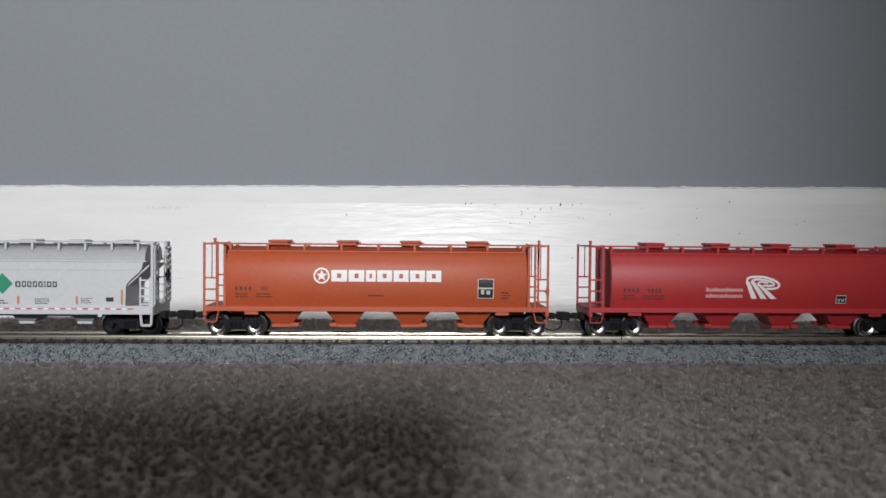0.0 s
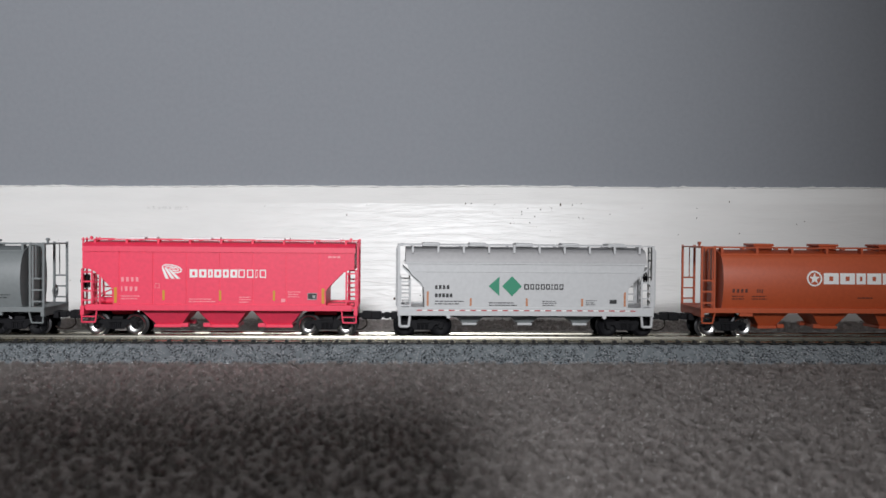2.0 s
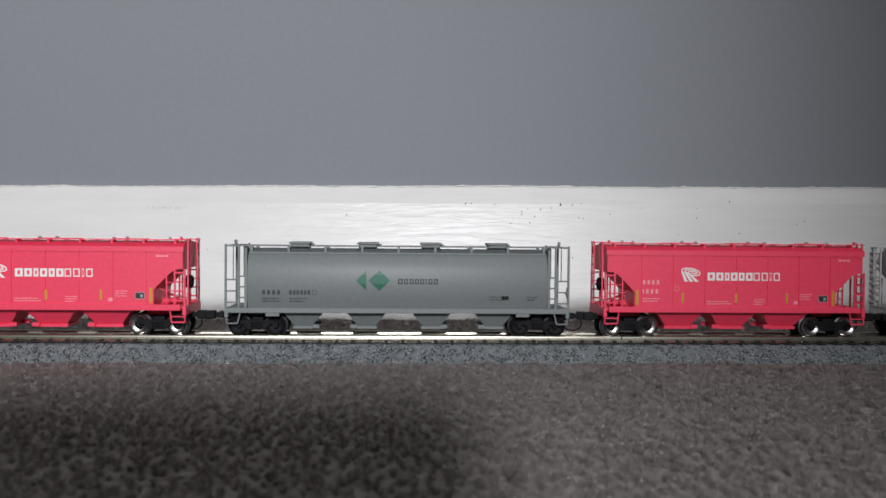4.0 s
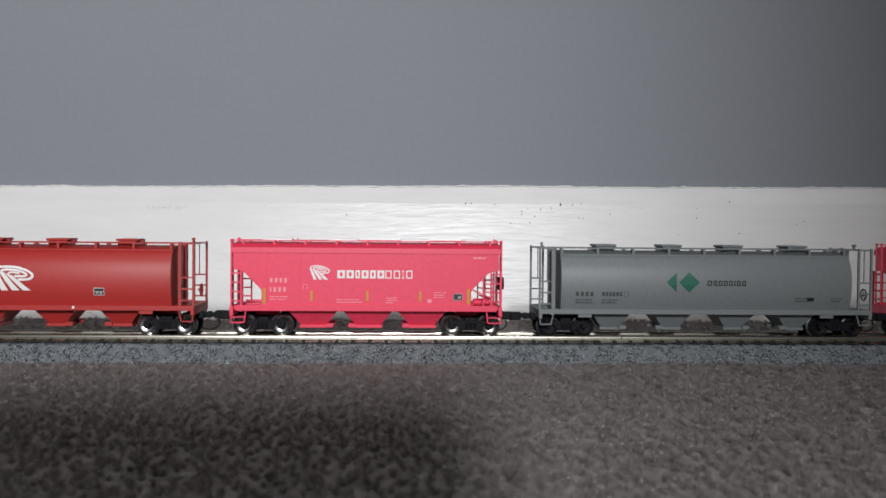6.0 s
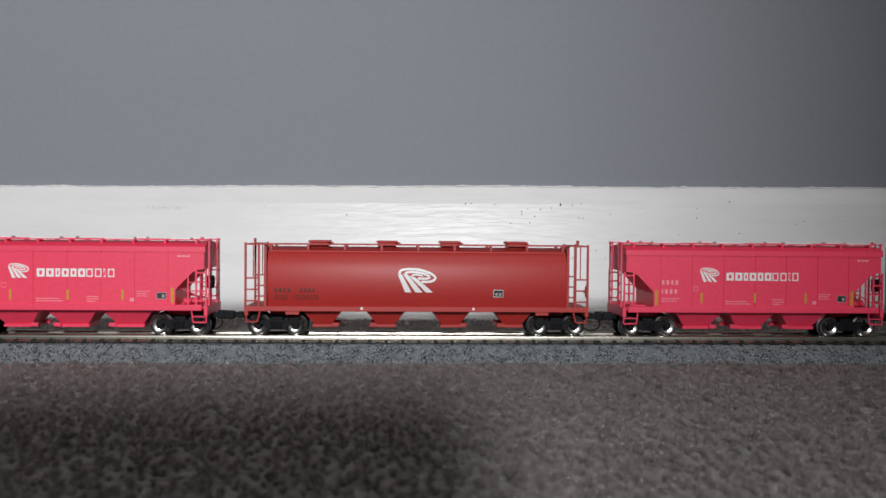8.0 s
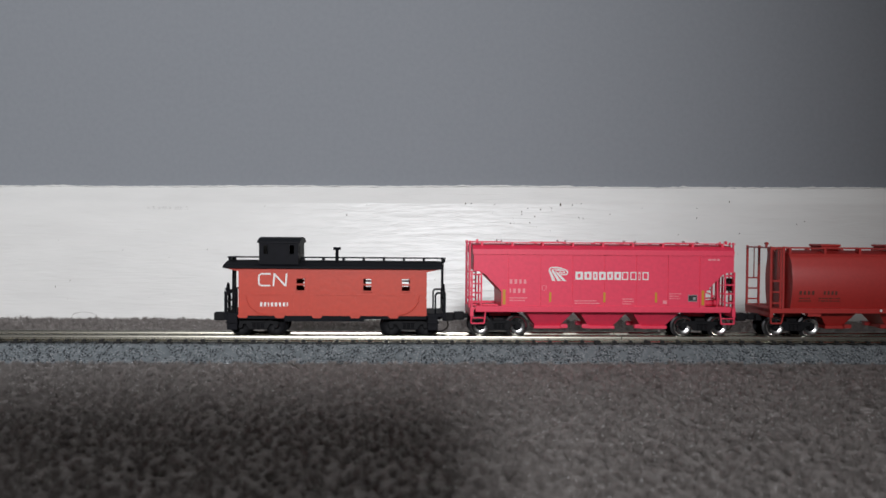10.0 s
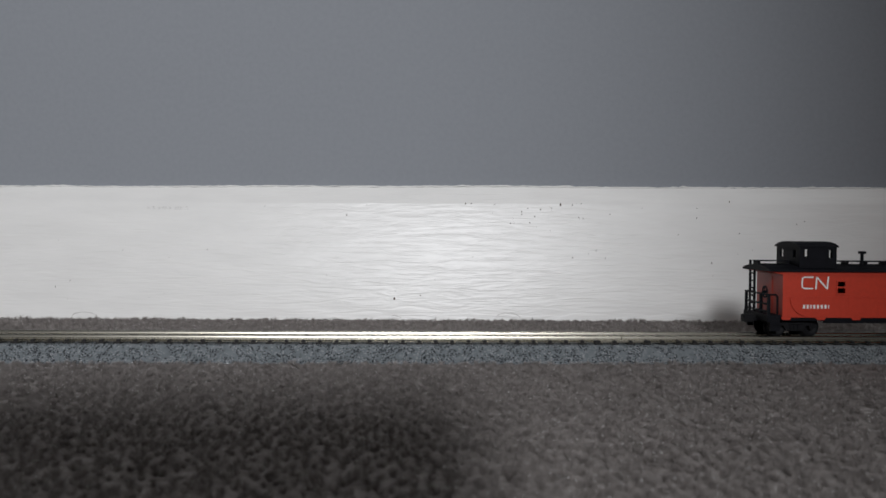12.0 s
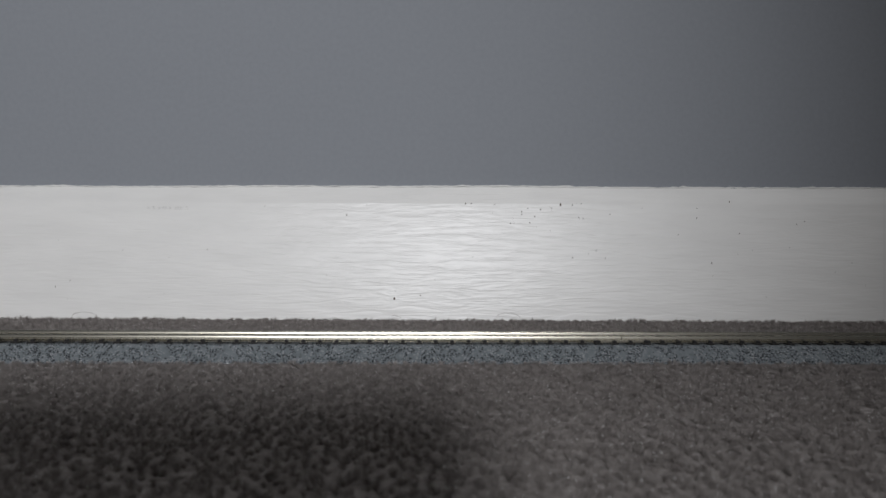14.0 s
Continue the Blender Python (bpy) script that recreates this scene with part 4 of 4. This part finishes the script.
def pale_hopper():
    root = tagged(new("hopper_car"), "pale grey three-bay hopper model car with green diamonds", "hopper car", "freight cars of the train")
    side = [(-35.2, 21.6), (-34.6, 19.4), (-33.8, 18.2), (-30.9, 15.6), (-30.2, 14.2), (-30.0, 8.4),
            (30.0, 8.4), (30.2, 14.2), (30.9, 15.6), (33.8, 18.2), (34.6, 19.4), (35.2, 21.6)]
    part("body", prism(bmesh.new(), side, -9.7, 9.7), PALE, root, "pale grey sides with slanted ends")
    roof = [(9.7, 21.5), (9.75, 21.9), (9.4, 23.3), (8.5, 24.7), (7.0, 25.6), (4, 26.1), (0, 26.3), (-4, 26.1), (-7.0, 25.6), (-8.5, 24.7), (-9.4, 23.3), (-9.75, 21.9), (-9.7, 21.5)]
    part("roof", loft(bmesh.new(), roof, [(-35.6, 1, 1, 0), (35.6, 1, 1, 0)]), PALE_ROOF, root, "greyer rounded roof", smooth=True)
    for end in (-1, 1):
        slopes = prism(bmesh.new(), [(end * 36.4, 20.0), (end * 36.4, 20.6), (end * 24.0, 8.9), (end * 24.0, 8.2)], -8.6, 8.6)
        part("slope_sheet", slopes, PALE, root)
    for sd in (-1, 1):
        bm = box(bmesh.new(), -36.0, 36.0, min(sd * 9.6, sd * 9.9), max(sd * 9.6, sd * 9.9), 21.3, 21.75, 0.08)
        part("roof_seam", bm, PALE, root)
        bm = box(bmesh.new(), -32.5, 32.5, min(sd * 9.6, sd * 9.82), max(sd * 9.6, sd * 9.82), 18.95, 19.25, 0.06)
        part("side_rib", bm, PALE, root)
        bm = box(bmesh.new(), -0.1, 0.1, min(sd * 9.6, sd * 9.78), max(sd * 9.6, sd * 9.78), 8.6, 21.4)
        part("side_seam", bm, PALE, root)
        bm = box(bmesh.new(), -37.8, 37.8, min(sd * 8.7, sd * 10.0), max(sd * 8.7, sd * 10.0), 6.2, 8.7, 0.15)
        part("side_sill", bm, PALE, root)
        bm = box(bmesh.new(), -38.0, 38.0, min(sd * 5.4, sd * 9.4), max(sd * 5.4, sd * 9.4), 26.7, 27.0)
        for i in range(10):
            x = -33.5 + 67 * i / 9
            prism(bm, [(x - 0.3, 24.6), (x + 0.3, 24.6), (x + 0.3, 26.75), (x - 0.3, 26.75)], min(sd * 7.4, sd * 9.3), max(sd * 7.4, sd * 9.3))
        part("running_board", bm, PALE, root)
    for x in (-28, -14, 0, 14, 28):
        bm = box(bmesh.new(), x - 2.6, x + 2.6, -3.5, 3.5, 26.2, 27.5, 0.35)
        part("roof_hatch", bm, PALE, root)
    bm = box(bmesh.new(), -37, 37, -3.6, 3.6, 5.2, 8.2)
    part("underframe", bm, BLACK, root, "black underframe")
    for end in (-1, 1):
        bm = box(bmesh.new(), min(end * 30, end * 37.9), max(end * 30, end * 37.9), -8.8, 8.8, 7.4, 8.3, 0.1)
        box(bm, min(end * 36.9, end * 37.9), max(end * 36.9, end * 37.9), -9.6, 9.6, 5.9, 8.6, 0.12)
        part("end_platform", bm, PALE, root)
        for y in (-9.3, 9.3):
            bm = box(bmesh.new(), min(end * 37.2, end * 37.9), max(end * 37.2, end * 37.9), y - 0.35, y + 0.35, 7.5, 27.0)
            part("corner_post", bm, PALE, root)
            grab_ladder(root, end * 34.2, end * 37.0, y, 7.8, 17.0, 4, PALE)
            bm = bent_rod(bmesh.new(), [(end * 37.4, y, 7.0), (end * 37.2, y, 3.0), (end * 34.6, y, 3.0), (end * 34.2, y, 6.6)], 0.4)
            part("step", bm, PALE, root)
        bm = bmesh.new()
        for y in (-6.5, -3.5, 3.5, 6.5):
            box(bm, min(end * 37.6, end * 38.0), max(end * 37.6, end * 38.0), y - 0.25, y + 0.25, 8.0, 26.8)
        for i in range(7):
            z = 10 + 2.5 * i
            for y in (-5.0, 5.0):
                box(bm, min(end * 37.6, end * 38.0), max(end * 37.6, end * 38.0), y - 1.5, y + 1.5, z - 0.2, z + 0.2)
        for i in range(9):
            z = 9.6 + 1.95 * i
            for y in (-7.6, 7.6):
                box(bm, min(end * 37.9, end * 38.5), max(end * 37.9, end * 38.5), y - 1.5, y + 1.5, z - 0.22, z + 0.22)
        for y in (-9.2, 9.2):
            bent_rod(bm, [(end * 36.2, y, 26.9), (end * 37.5, y, 26.7), (end * 38.2, y, 25.4), (end * 38.2, y, 9.0), (end * 37.4, y, 8.2)], 0.24)
        part("end_ladder", bm, PALE, root)
        truck(root, end * 30.4, 10.6, None)
        coupler(root, end, 38.2)
    brake_wheel(root, 38.8, 3.5, 17.0, BLACK)
    for x in (-16.4, 0.2, 16.8):
        bm = bmesh.new()
        rings = []
        for z, hx, hy in ((6.8, 5.8, 5.0), (3.6, 2.0, 4.0)):
            rings.append([bm.verts.new((x + sx * hx, sy * hy, z)) for sx, sy in ((-1, -1), (1, -1), (1, 1), (-1, 1))])
        bm.faces.new(rings[0])
        bm.faces.new(rings[1][::-1])
        for i in range(4):
            bm.faces.new((rings[0][i], rings[1][i], rings[1][(i + 1) % 4], rings[0][(i + 1) % 4]))
        ob = part("hopper_bay", bm, GREY, root, "grey hopper bay")
        part("outlet_gate", box(bmesh.new(), x - 2.2, x + 2.2, -4.3, 4.3, 2.9, 3.6, 0.15), PALE, ob)
    for x in (-23.0, 23.0):
        part("jack_pad", rod(bmesh.new(), (x, -9.4, 6.0), (x, -10.2, 6.0), 0.6, 10), PALE, root)
    skin = lambda z: 9.72
    pr = Print(skin)
    diamonds(pr, -11.3, -8.1, -7.3, -1.5, 12.0, 17.9)
    pr.done("emblem", INK_GREEN, root, "green triangle and diamond")
    pr = Print(skin)
    pr.word(-0.8, 10.8, 14.0, 1.6, [1.1, 0.9, 0.9, 0.9, 0.9, 0.4, 0.9, 0.9], "0", "3", gap=0.3, stroke=0.26)
    pr.word(-27.0, -22.8, 14.0, 1.15, [1, 1, 1, 1], gap=0.5)
    pr.word(-27.0, -21.9, 11.6, 1.15, [1] * 5, gap=0.35)
    pr.rows(-27.0, -18.0, 10.6, 2, 0.75, 0.3, 1)
    pr.rows(-11.2, -1.4, 10.2, 2, 0.7, 0.3, 2)
    pr.rows(4.6, 8.8, 10.7, 3, 0.6, 0.25, 3)
    pr.rows(17.5, 21.0, 10.9, 3, 0.6, 0.22, 4)
    pr.bar(24.6, 26.7, 9.9, 11.1)
    pr.done("lettering", INK_BLACK, root, "black blocks and data bars")
    pr = Print(skin)
    for x, top in ((-30.0 + 0.9, 13.3), (-16.5, 11.4), (0.0, 11.4), (16.4, 11.4), (29.1, 13.3)):
        pr.bar(x - 0.3, x + 0.3, 9.1, top)
    pr.done("safety_stripe", INK_RUST, root, "short rust orange upright stripes")
    pr = Print(lambda z: 10.0)
    for i in range(21):
        x = -31.5 + 3.15 * i
        pr.bar(x - 0.8, x + 0.8, 7.66, 7.98)
    pr.done("sill_stripe", INK_RED, root, "dashed red conspicuity stripe")
    pr = Print(lambda z: 10.0)
    for i in range(20):
        x = -29.93 + 3.15 * i
        pr.bar(x - 0.7, x + 0.7, 7.66, 7.98)
    pr.done("sill_stripe", INK_WHITE, root, "dashed white conspicuity stripe")
    return root


# ---- caboose ----
def caboose():
    root = tagged(new("caboose"), "orange-red caboose model with black roof and cupola", "caboose", "freight cars of the train")
    h = 27.2
    # body wall with real window openings on both sides, built of rows of blocks round the openings
    wins = [-9.4, 9.9, 21.1]
    bm = bmesh.new()
    for sd in (-1, 1):
        y0, y1 = min(sd * 8.9, sd * 9.7), max(sd * 8.9, sd * 9.7)
        box(bm, -h, h, y0, y1, 6.6, 13.9)
        box(bm, -h, h, y0, y1, 17.5, 20.7)
        edges = [-h] + [v for w in wins for v in (w - 1.25, w + 1.25)] + [h]
        for a, b in zip(edges[0::2], edges[1::2]):
            box(bm, a, b, y0, y1, 13.9, 17.5)
    for end in (-1, 1):
        box(bm, min(end * (h - 0.8), end * h), max(end * (h - 0.8), end * h), -8.9, 8.9, 6.6, 20.7)
    box(bm, -h + 0.8, h - 0.8, -8.9, 8.9, 6.6, 7.4)
    part("body", bm, CABOOSE_RED, root, "orange-red plank-sided body")
    for sd in (-1, 1):
        y = sd * 9.75
        for w in wins:
            bm = bmesh.new()
            y0, y1 = min(sd * 9.5, sd * 9.95), max(sd * 9.5, sd * 9.95)
            box(bm, w - 1.55, w + 1.55, y0, y1, 17.4, 17.8)
            box(bm, w - 1.7, w + 1.7, y0, y1, 13.5, 13.95)
            box(bm, w - 1.55, w - 1.15, y0, y1, 13.9, 17.45)
            box(bm, w + 1.15, w + 1.55, y0, y1, 13.9, 17.45)
            box(bm, w - 1.2, w + 1.2, y0, y1, 15.45, 15.95)
            part("window_frame", bm, CABOOSE_RED, root)
        bm = box(bmesh.new(), -h, h, min(sd * 9.68, sd * 9.82), max(sd * 9.68, sd * 9.82), 12.6, 12.85)
        for i in range(12):
            x = -h + 2.3 + 4.5 * i
            box(bm, x - 0.06, x + 0.06, min(sd * 9.68, sd * 9.74), max(sd * 9.68, sd * 9.74), 6.7, 12.6)
        part("belt_rail", bm, CABOOSE_RED, root)
        bm = box(bmesh.new(), -h, h, min(sd * 8.2, sd * 9.3), max(sd * 8.2, sd * 9.3), 5.6, 6.6)
        box(bm, -14, 9, min(sd * 8.0, sd * 9.0), max(sd * 8.0, sd * 9.0), 4.9, 5.7)
        for x in (-26.0, -15.4, -4.6, 6.4, 17.6):
            tab = prism(bmesh.new(), [(x - 1.6, 6.65), (x - 1.1, 5.9), (x + 1.1, 5.9), (x + 1.6, 6.65)], sd * 9.35, sd * 9.7)
            part("sill_tab", tab, CABOOSE_RED, root)
        part("side_sill", bm, CABOOSE_BLACK, root, "black side sill")
        # curved hand grab
        for end in (-1, 1):
            pts = [(end * 25.0, sd * 9.95, 12.4)] + [(end * (25.0 - 6.4 * (1 - math.cos(a))), sd * 9.95, 12.4 - 5.6 * math.sin(a)) for a in (0.3, 0.6, 0.9, 1.2, 1.5)]
            part("grab_iron", bent_rod(bmesh.new(), pts, 0.14), CABOOSE_RED, root)
    roof = [(10.6, 20.3), (10.6, 20.9), (8, 21.5), (4, 22.1), (0, 22.4), (-4, 22.1), (-8, 21.5), (-10.6, 20.9), (-10.6, 20.3)]
    part("roof", loft(bmesh.new(), roof, [(-31.6, 1, 1, 0), (31.6, 1, 1, 0)]), CABOOSE_BLACK, root, "black roof")
    # cupola with real window openings
    bm = bmesh.new()
    x0, x1 = -21.6, -10.2
    for sd in (-1, 1):
        y0, y1 = min(sd * 7.4, sd * 8.2), max(sd * 7.4, sd * 8.2)
        box(bm, x0, x1, y0, y1, 21.0, 24.4)
        box(bm, x0, x1, y0, y1, 27.0, 28.0)
        for a, b in ((x0, x0 + 1.3), (x0 + 2.6, x1 - 2.6), (x1 - 1.3, x1)):
            box(bm, a, b, y0, y1, 24.4, 27.0)
    for a, b in ((x0, x0 + 0.7), (x1 - 0.7, x1)):
        box(bm, a, b, -7.4, 7.4, 21.0, 24.4)
        box(bm, a, b, -7.4, 7.4, 26.7, 27.75)
        for y0, y1 in ((-7.4, -5.6), (-3.4, 3.4), (5.6, 7.4)):
            box(bm, a, b, y0, y1, 24.4, 27.0)
    part("cupola", bm, CABOOSE_BLACK, root, "black cupola with open windows")
    roof2 = [(8.6, 27.6), (8.5, 28.0), (6, 28.8), (3, 29.2), (0, 29.3), (-3, 29.2), (-6, 28.8), (-8.5, 28.0), (-8.6, 27.6)]
    part("cupola_roof", loft(bmesh.new(), roof2, [(x0 - 0.5, 1, 1, 0), (x1 + 0.5, 1, 1, 0)]), CABOOSE_BLACK, root, smooth=True)
    bm = rod(bmesh.new(), (0.6, -2.5, 22), (0.6, -2.5, 26.0), 0.5, 10)
    rod(bm, (0.6, -2.5, 25.6), (0.6, -2.5, 26.4), 1.15, 10)
    part("smoke_jack", bm, CABOOSE_BLACK, root, "black stove pipe")
    bm = bmesh.new()
    for a, b in ((-31.8, x0), (x1, 33.2)):
        box(bm, a, b, -2.2, 2.2, 23.1, 23.4)
        k = int((b - a) / 6)
        for i in range(k + 1):
            x = a + 0.6 + (b - a - 1.2) * i / k
            box(bm, x - 0.35, x + 0.35, -1.8, 1.8, 22.0, 23.2)
    part("running_board", bm, CABOOSE_BLACK, root)
    for end in (-1, 1):
        # the platform with its steps, the low railing round it and the ladder up to the roof walk
        e = 31.4 if end < 0 else 32.9
        bm = box(bmesh.new(), min(end * h, end * e), max(end * h, end * e), -8.8, 8.8, 6.2, 7.3, 0.12)
        box(bm, min(end * (e - 1.0), end * (e + 0.2)), max(end * (e - 1.0), end * (e + 0.2)), -9.3, 9.3, 5.2, 7.4, 0.15)
        for y in (-8.6, 8.6):
            box(bm, min(end * 27.6, end * 30.6), max(end * 27.6, end * 30.6), y - 0.6, y + 0.6, 2.4, 6.6, 0.12)
            box(bm, min(end * 27.4, end * 30.9), max(end * 27.4, end * 30.9), y - 1.1, y + 1.1, 4.3, 4.8, 0.1)
        part("end_platform", bm, CABOOSE_BLACK, root, "black platform with steps")
        bm = bmesh.new()
        for y in (-8.6, -3.0, 8.6):
            box(bm, min(end * (e - 0.8), end * e), max(end * (e - 0.8), end * e), y - 0.35, y + 0.35, 7.2, 13.6)
        for z in (8.2, 10.4, 13.3):
            box(bm, min(end * (e - 0.7), end * (e - 0.2)), max(end * (e - 0.7), end * (e - 0.2)), -8.6, 8.6, z - 0.25, z + 0.25)
        for y in (-8.6, 8.6):
            bent_rod(bm, [(end * (e - 0.4), y, 13.3), (end * (e - 2.6), y, 13.3), (end * (e - 3.1), y, 12.7), (end * (e - 3.1), y, 7.2)], 0.3)
        part("railing", bm, CABOOSE_BLACK, root, "low black end railing")
        grip = bmesh.new()
        for y in (2.6, 6.0):
            box(grip, min(end * (e - 0.8), end * (e - 0.2)), max(end * (e - 0.8), end * (e - 0.2)), y - 0.3, y + 0.3, 7.2, 23.3)
        climb = part("end_ladder", grip, CABOOSE_BLACK, root, "black ladder up to the roof walk")
        first = part("rung", box(bmesh.new(), min(end * (e - 0.7), end * (e - 0.3)), max(end * (e - 0.7), end * (e - 0.3)), 2.6, 6.0, -0.22, 0.22), CABOOSE_BLACK, climb)
        for i, z in enumerate((10.0, 12.3, 14.6, 16.9, 19.2, 21.5)):
            rung = first if i == 0 else shared("rung", first.data, climb)
            rung.matrix_basis = Matrix.Translation((0, 0, z * MM))
        brake_wheel(root, end * (e - 0.5), -5.6, 14.0, CABOOSE_BLACK)
        bm = prism(bmesh.new(), [(end * h, 19.4), (end * 31.2, 20.25), (end * 31.2, 20.5), (end * h, 20.6)], -9.6, 9.6)
        part("eave_bracket", bm, CABOOSE_RED, root, "orange-red underside of the roof end")
        bm = box(bmesh.new(), min(end * h, end * (h + 0.2)), max(end * h, end * (h + 0.2)), -2.4, 2.4, 7.6, 18.5)
        part("end_door", bm, CABOOSE_RED, root)
        truck(root, end * 22.0, 10.2, None)
        coupler(root, end, 28.2, 5.0)
    skin = lambda z: 9.72
    pr = Print(skin)
    # a rounded ring and two leaning bars, as one pale mark
    pr.strip([(-18.0, 18.7), (-20.6, 18.7), (-21.3, 18.3), (-21.4, 17.0), (-21.3, 15.7), (-20.6, 15.3), (-18.0, 15.3)], 0.45)
    pr.strip([(-17.2, 15.1), (-16.9, 18.9)], 0.48)
    pr.strip([(-13.7, 15.1), (-13.4, 18.9)], 0.48)
    pr.strip([(-16.8, 18.6), (-13.9, 15.4)], 0.48)
    pr.done("emblem", INK_WHITE, root, "white winding-line mark")
    pr = Print(skin)
    pr.word(-21.0, -13.0, 9.3, 1.15, [1, 0.9, 0.6, 1, 1, 1, 1, 0.5], gap=0.75)
    pr.done("number_bars", INK_WHITE, root, "small white bars")
    for ob in root.children:
        if not ob.name.startswith(("truck", "coupler")):
            ob.location.z -= 0.55 * MM
    return root


# ---- the train, with each car's middle along the track at the start ----
lead = banded_emblem_car()
second = orange_car()
third = pale_hopper()
pink_one = pink_hopper("coral pink three-bay hopper model car with white emblem", -1)
fifth = grey_car()
pink_two = pink_hopper("coral pink three-bay hopper model car with white emblem", 1)
seventh = brick_red_car()
pink_three = copy_thing(pink_two, Matrix())
last = caboose()
TRAIN = [(lead, 92.9), (second, -19.6), (third, -121.9), (pink_one, -211.0), (fifth, -311.0), (pink_two, -411.7), (seventh, -511.7),
         (pink_three, -612.0), (last, -691.5)]

# how far the train has come, in mm: it slows down and gathers speed again in the middle
RUN_T = [0, 0.5, 1, 1.5, 2, 2.5, 3, 3.5, 4, 4.2, 4.6, 5, 5.5, 6, 6.3, 6.5, 7, 7.5, 8, 8.5, 9, 9.2, 10, 11.5, 12, 12.5, 13, 13.5, 14]
RUN_S = [0, 36, 72, 108.4, 146, 183.6, 221.2, 259, 297.5, 313.8, 341, 360, 374.5, 389, 399.5, 407.8, 435.1, 467.8, 503.9, 542.3, 581, 596.5, 659,
         778.7, 819.5, 860.3, 901, 942, 983]


def run(t):
    """Smooth distance at t, by cubic pieces with averaged slopes."""
    n = len(RUN_T)
    k = max(i for i in range(n - 1) if RUN_T[i] <= t + 1e-6)

    def slope(i):
        if i == 0:
            return (RUN_S[1] - RUN_S[0]) / (RUN_T[1] - RUN_T[0])
        if i == n - 1:
            return (RUN_S[-1] - RUN_S[-2]) / (RUN_T[-1] - RUN_T[-2])
        h0, h1 = RUN_T[i] - RUN_T[i - 1], RUN_T[i + 1] - RUN_T[i]
        d0, d1 = (RUN_S[i] - RUN_S[i - 1]) / h0, (RUN_S[i + 1] - RUN_S[i]) / h1
        return (d0 * h1 + d1 * h0) / (h0 + h1)

    h = RUN_T[k + 1] - RUN_T[k]
    u = (t - RUN_T[k]) / h
    return ((2 * u ** 3 - 3 * u ** 2 + 1) * RUN_S[k] + (u ** 3 - 2 * u ** 2 + u) * h * slope(k)
            + (-2 * u ** 3 + 3 * u ** 2) * RUN_S[k + 1] + (u ** 3 - u ** 2) * h * slope(k + 1))


def motions():
    """The train rolls along the track and its wheels turn with it."""
    times = [i / 10 for i in range(141)]
    ticks = [i / 30 for i in range(421)]
    turned = [math.degrees(run(t) / 2.85) for t in ticks]
    for car, s in TRAIN:
        walk(car, [(t, TRACK @ Matrix.Translation(((s + run(t)) * MM, 0, 0))) for t in times])
        for ob in car.children_recursive:
            if ob.name.startswith("wheelset"):
                x, z = ob.location.x, ob.location.z
                walk(ob, [(t, pose(x, 0, z, 0, a, 0)) for t, a in zip(ticks, turned)])


motions()
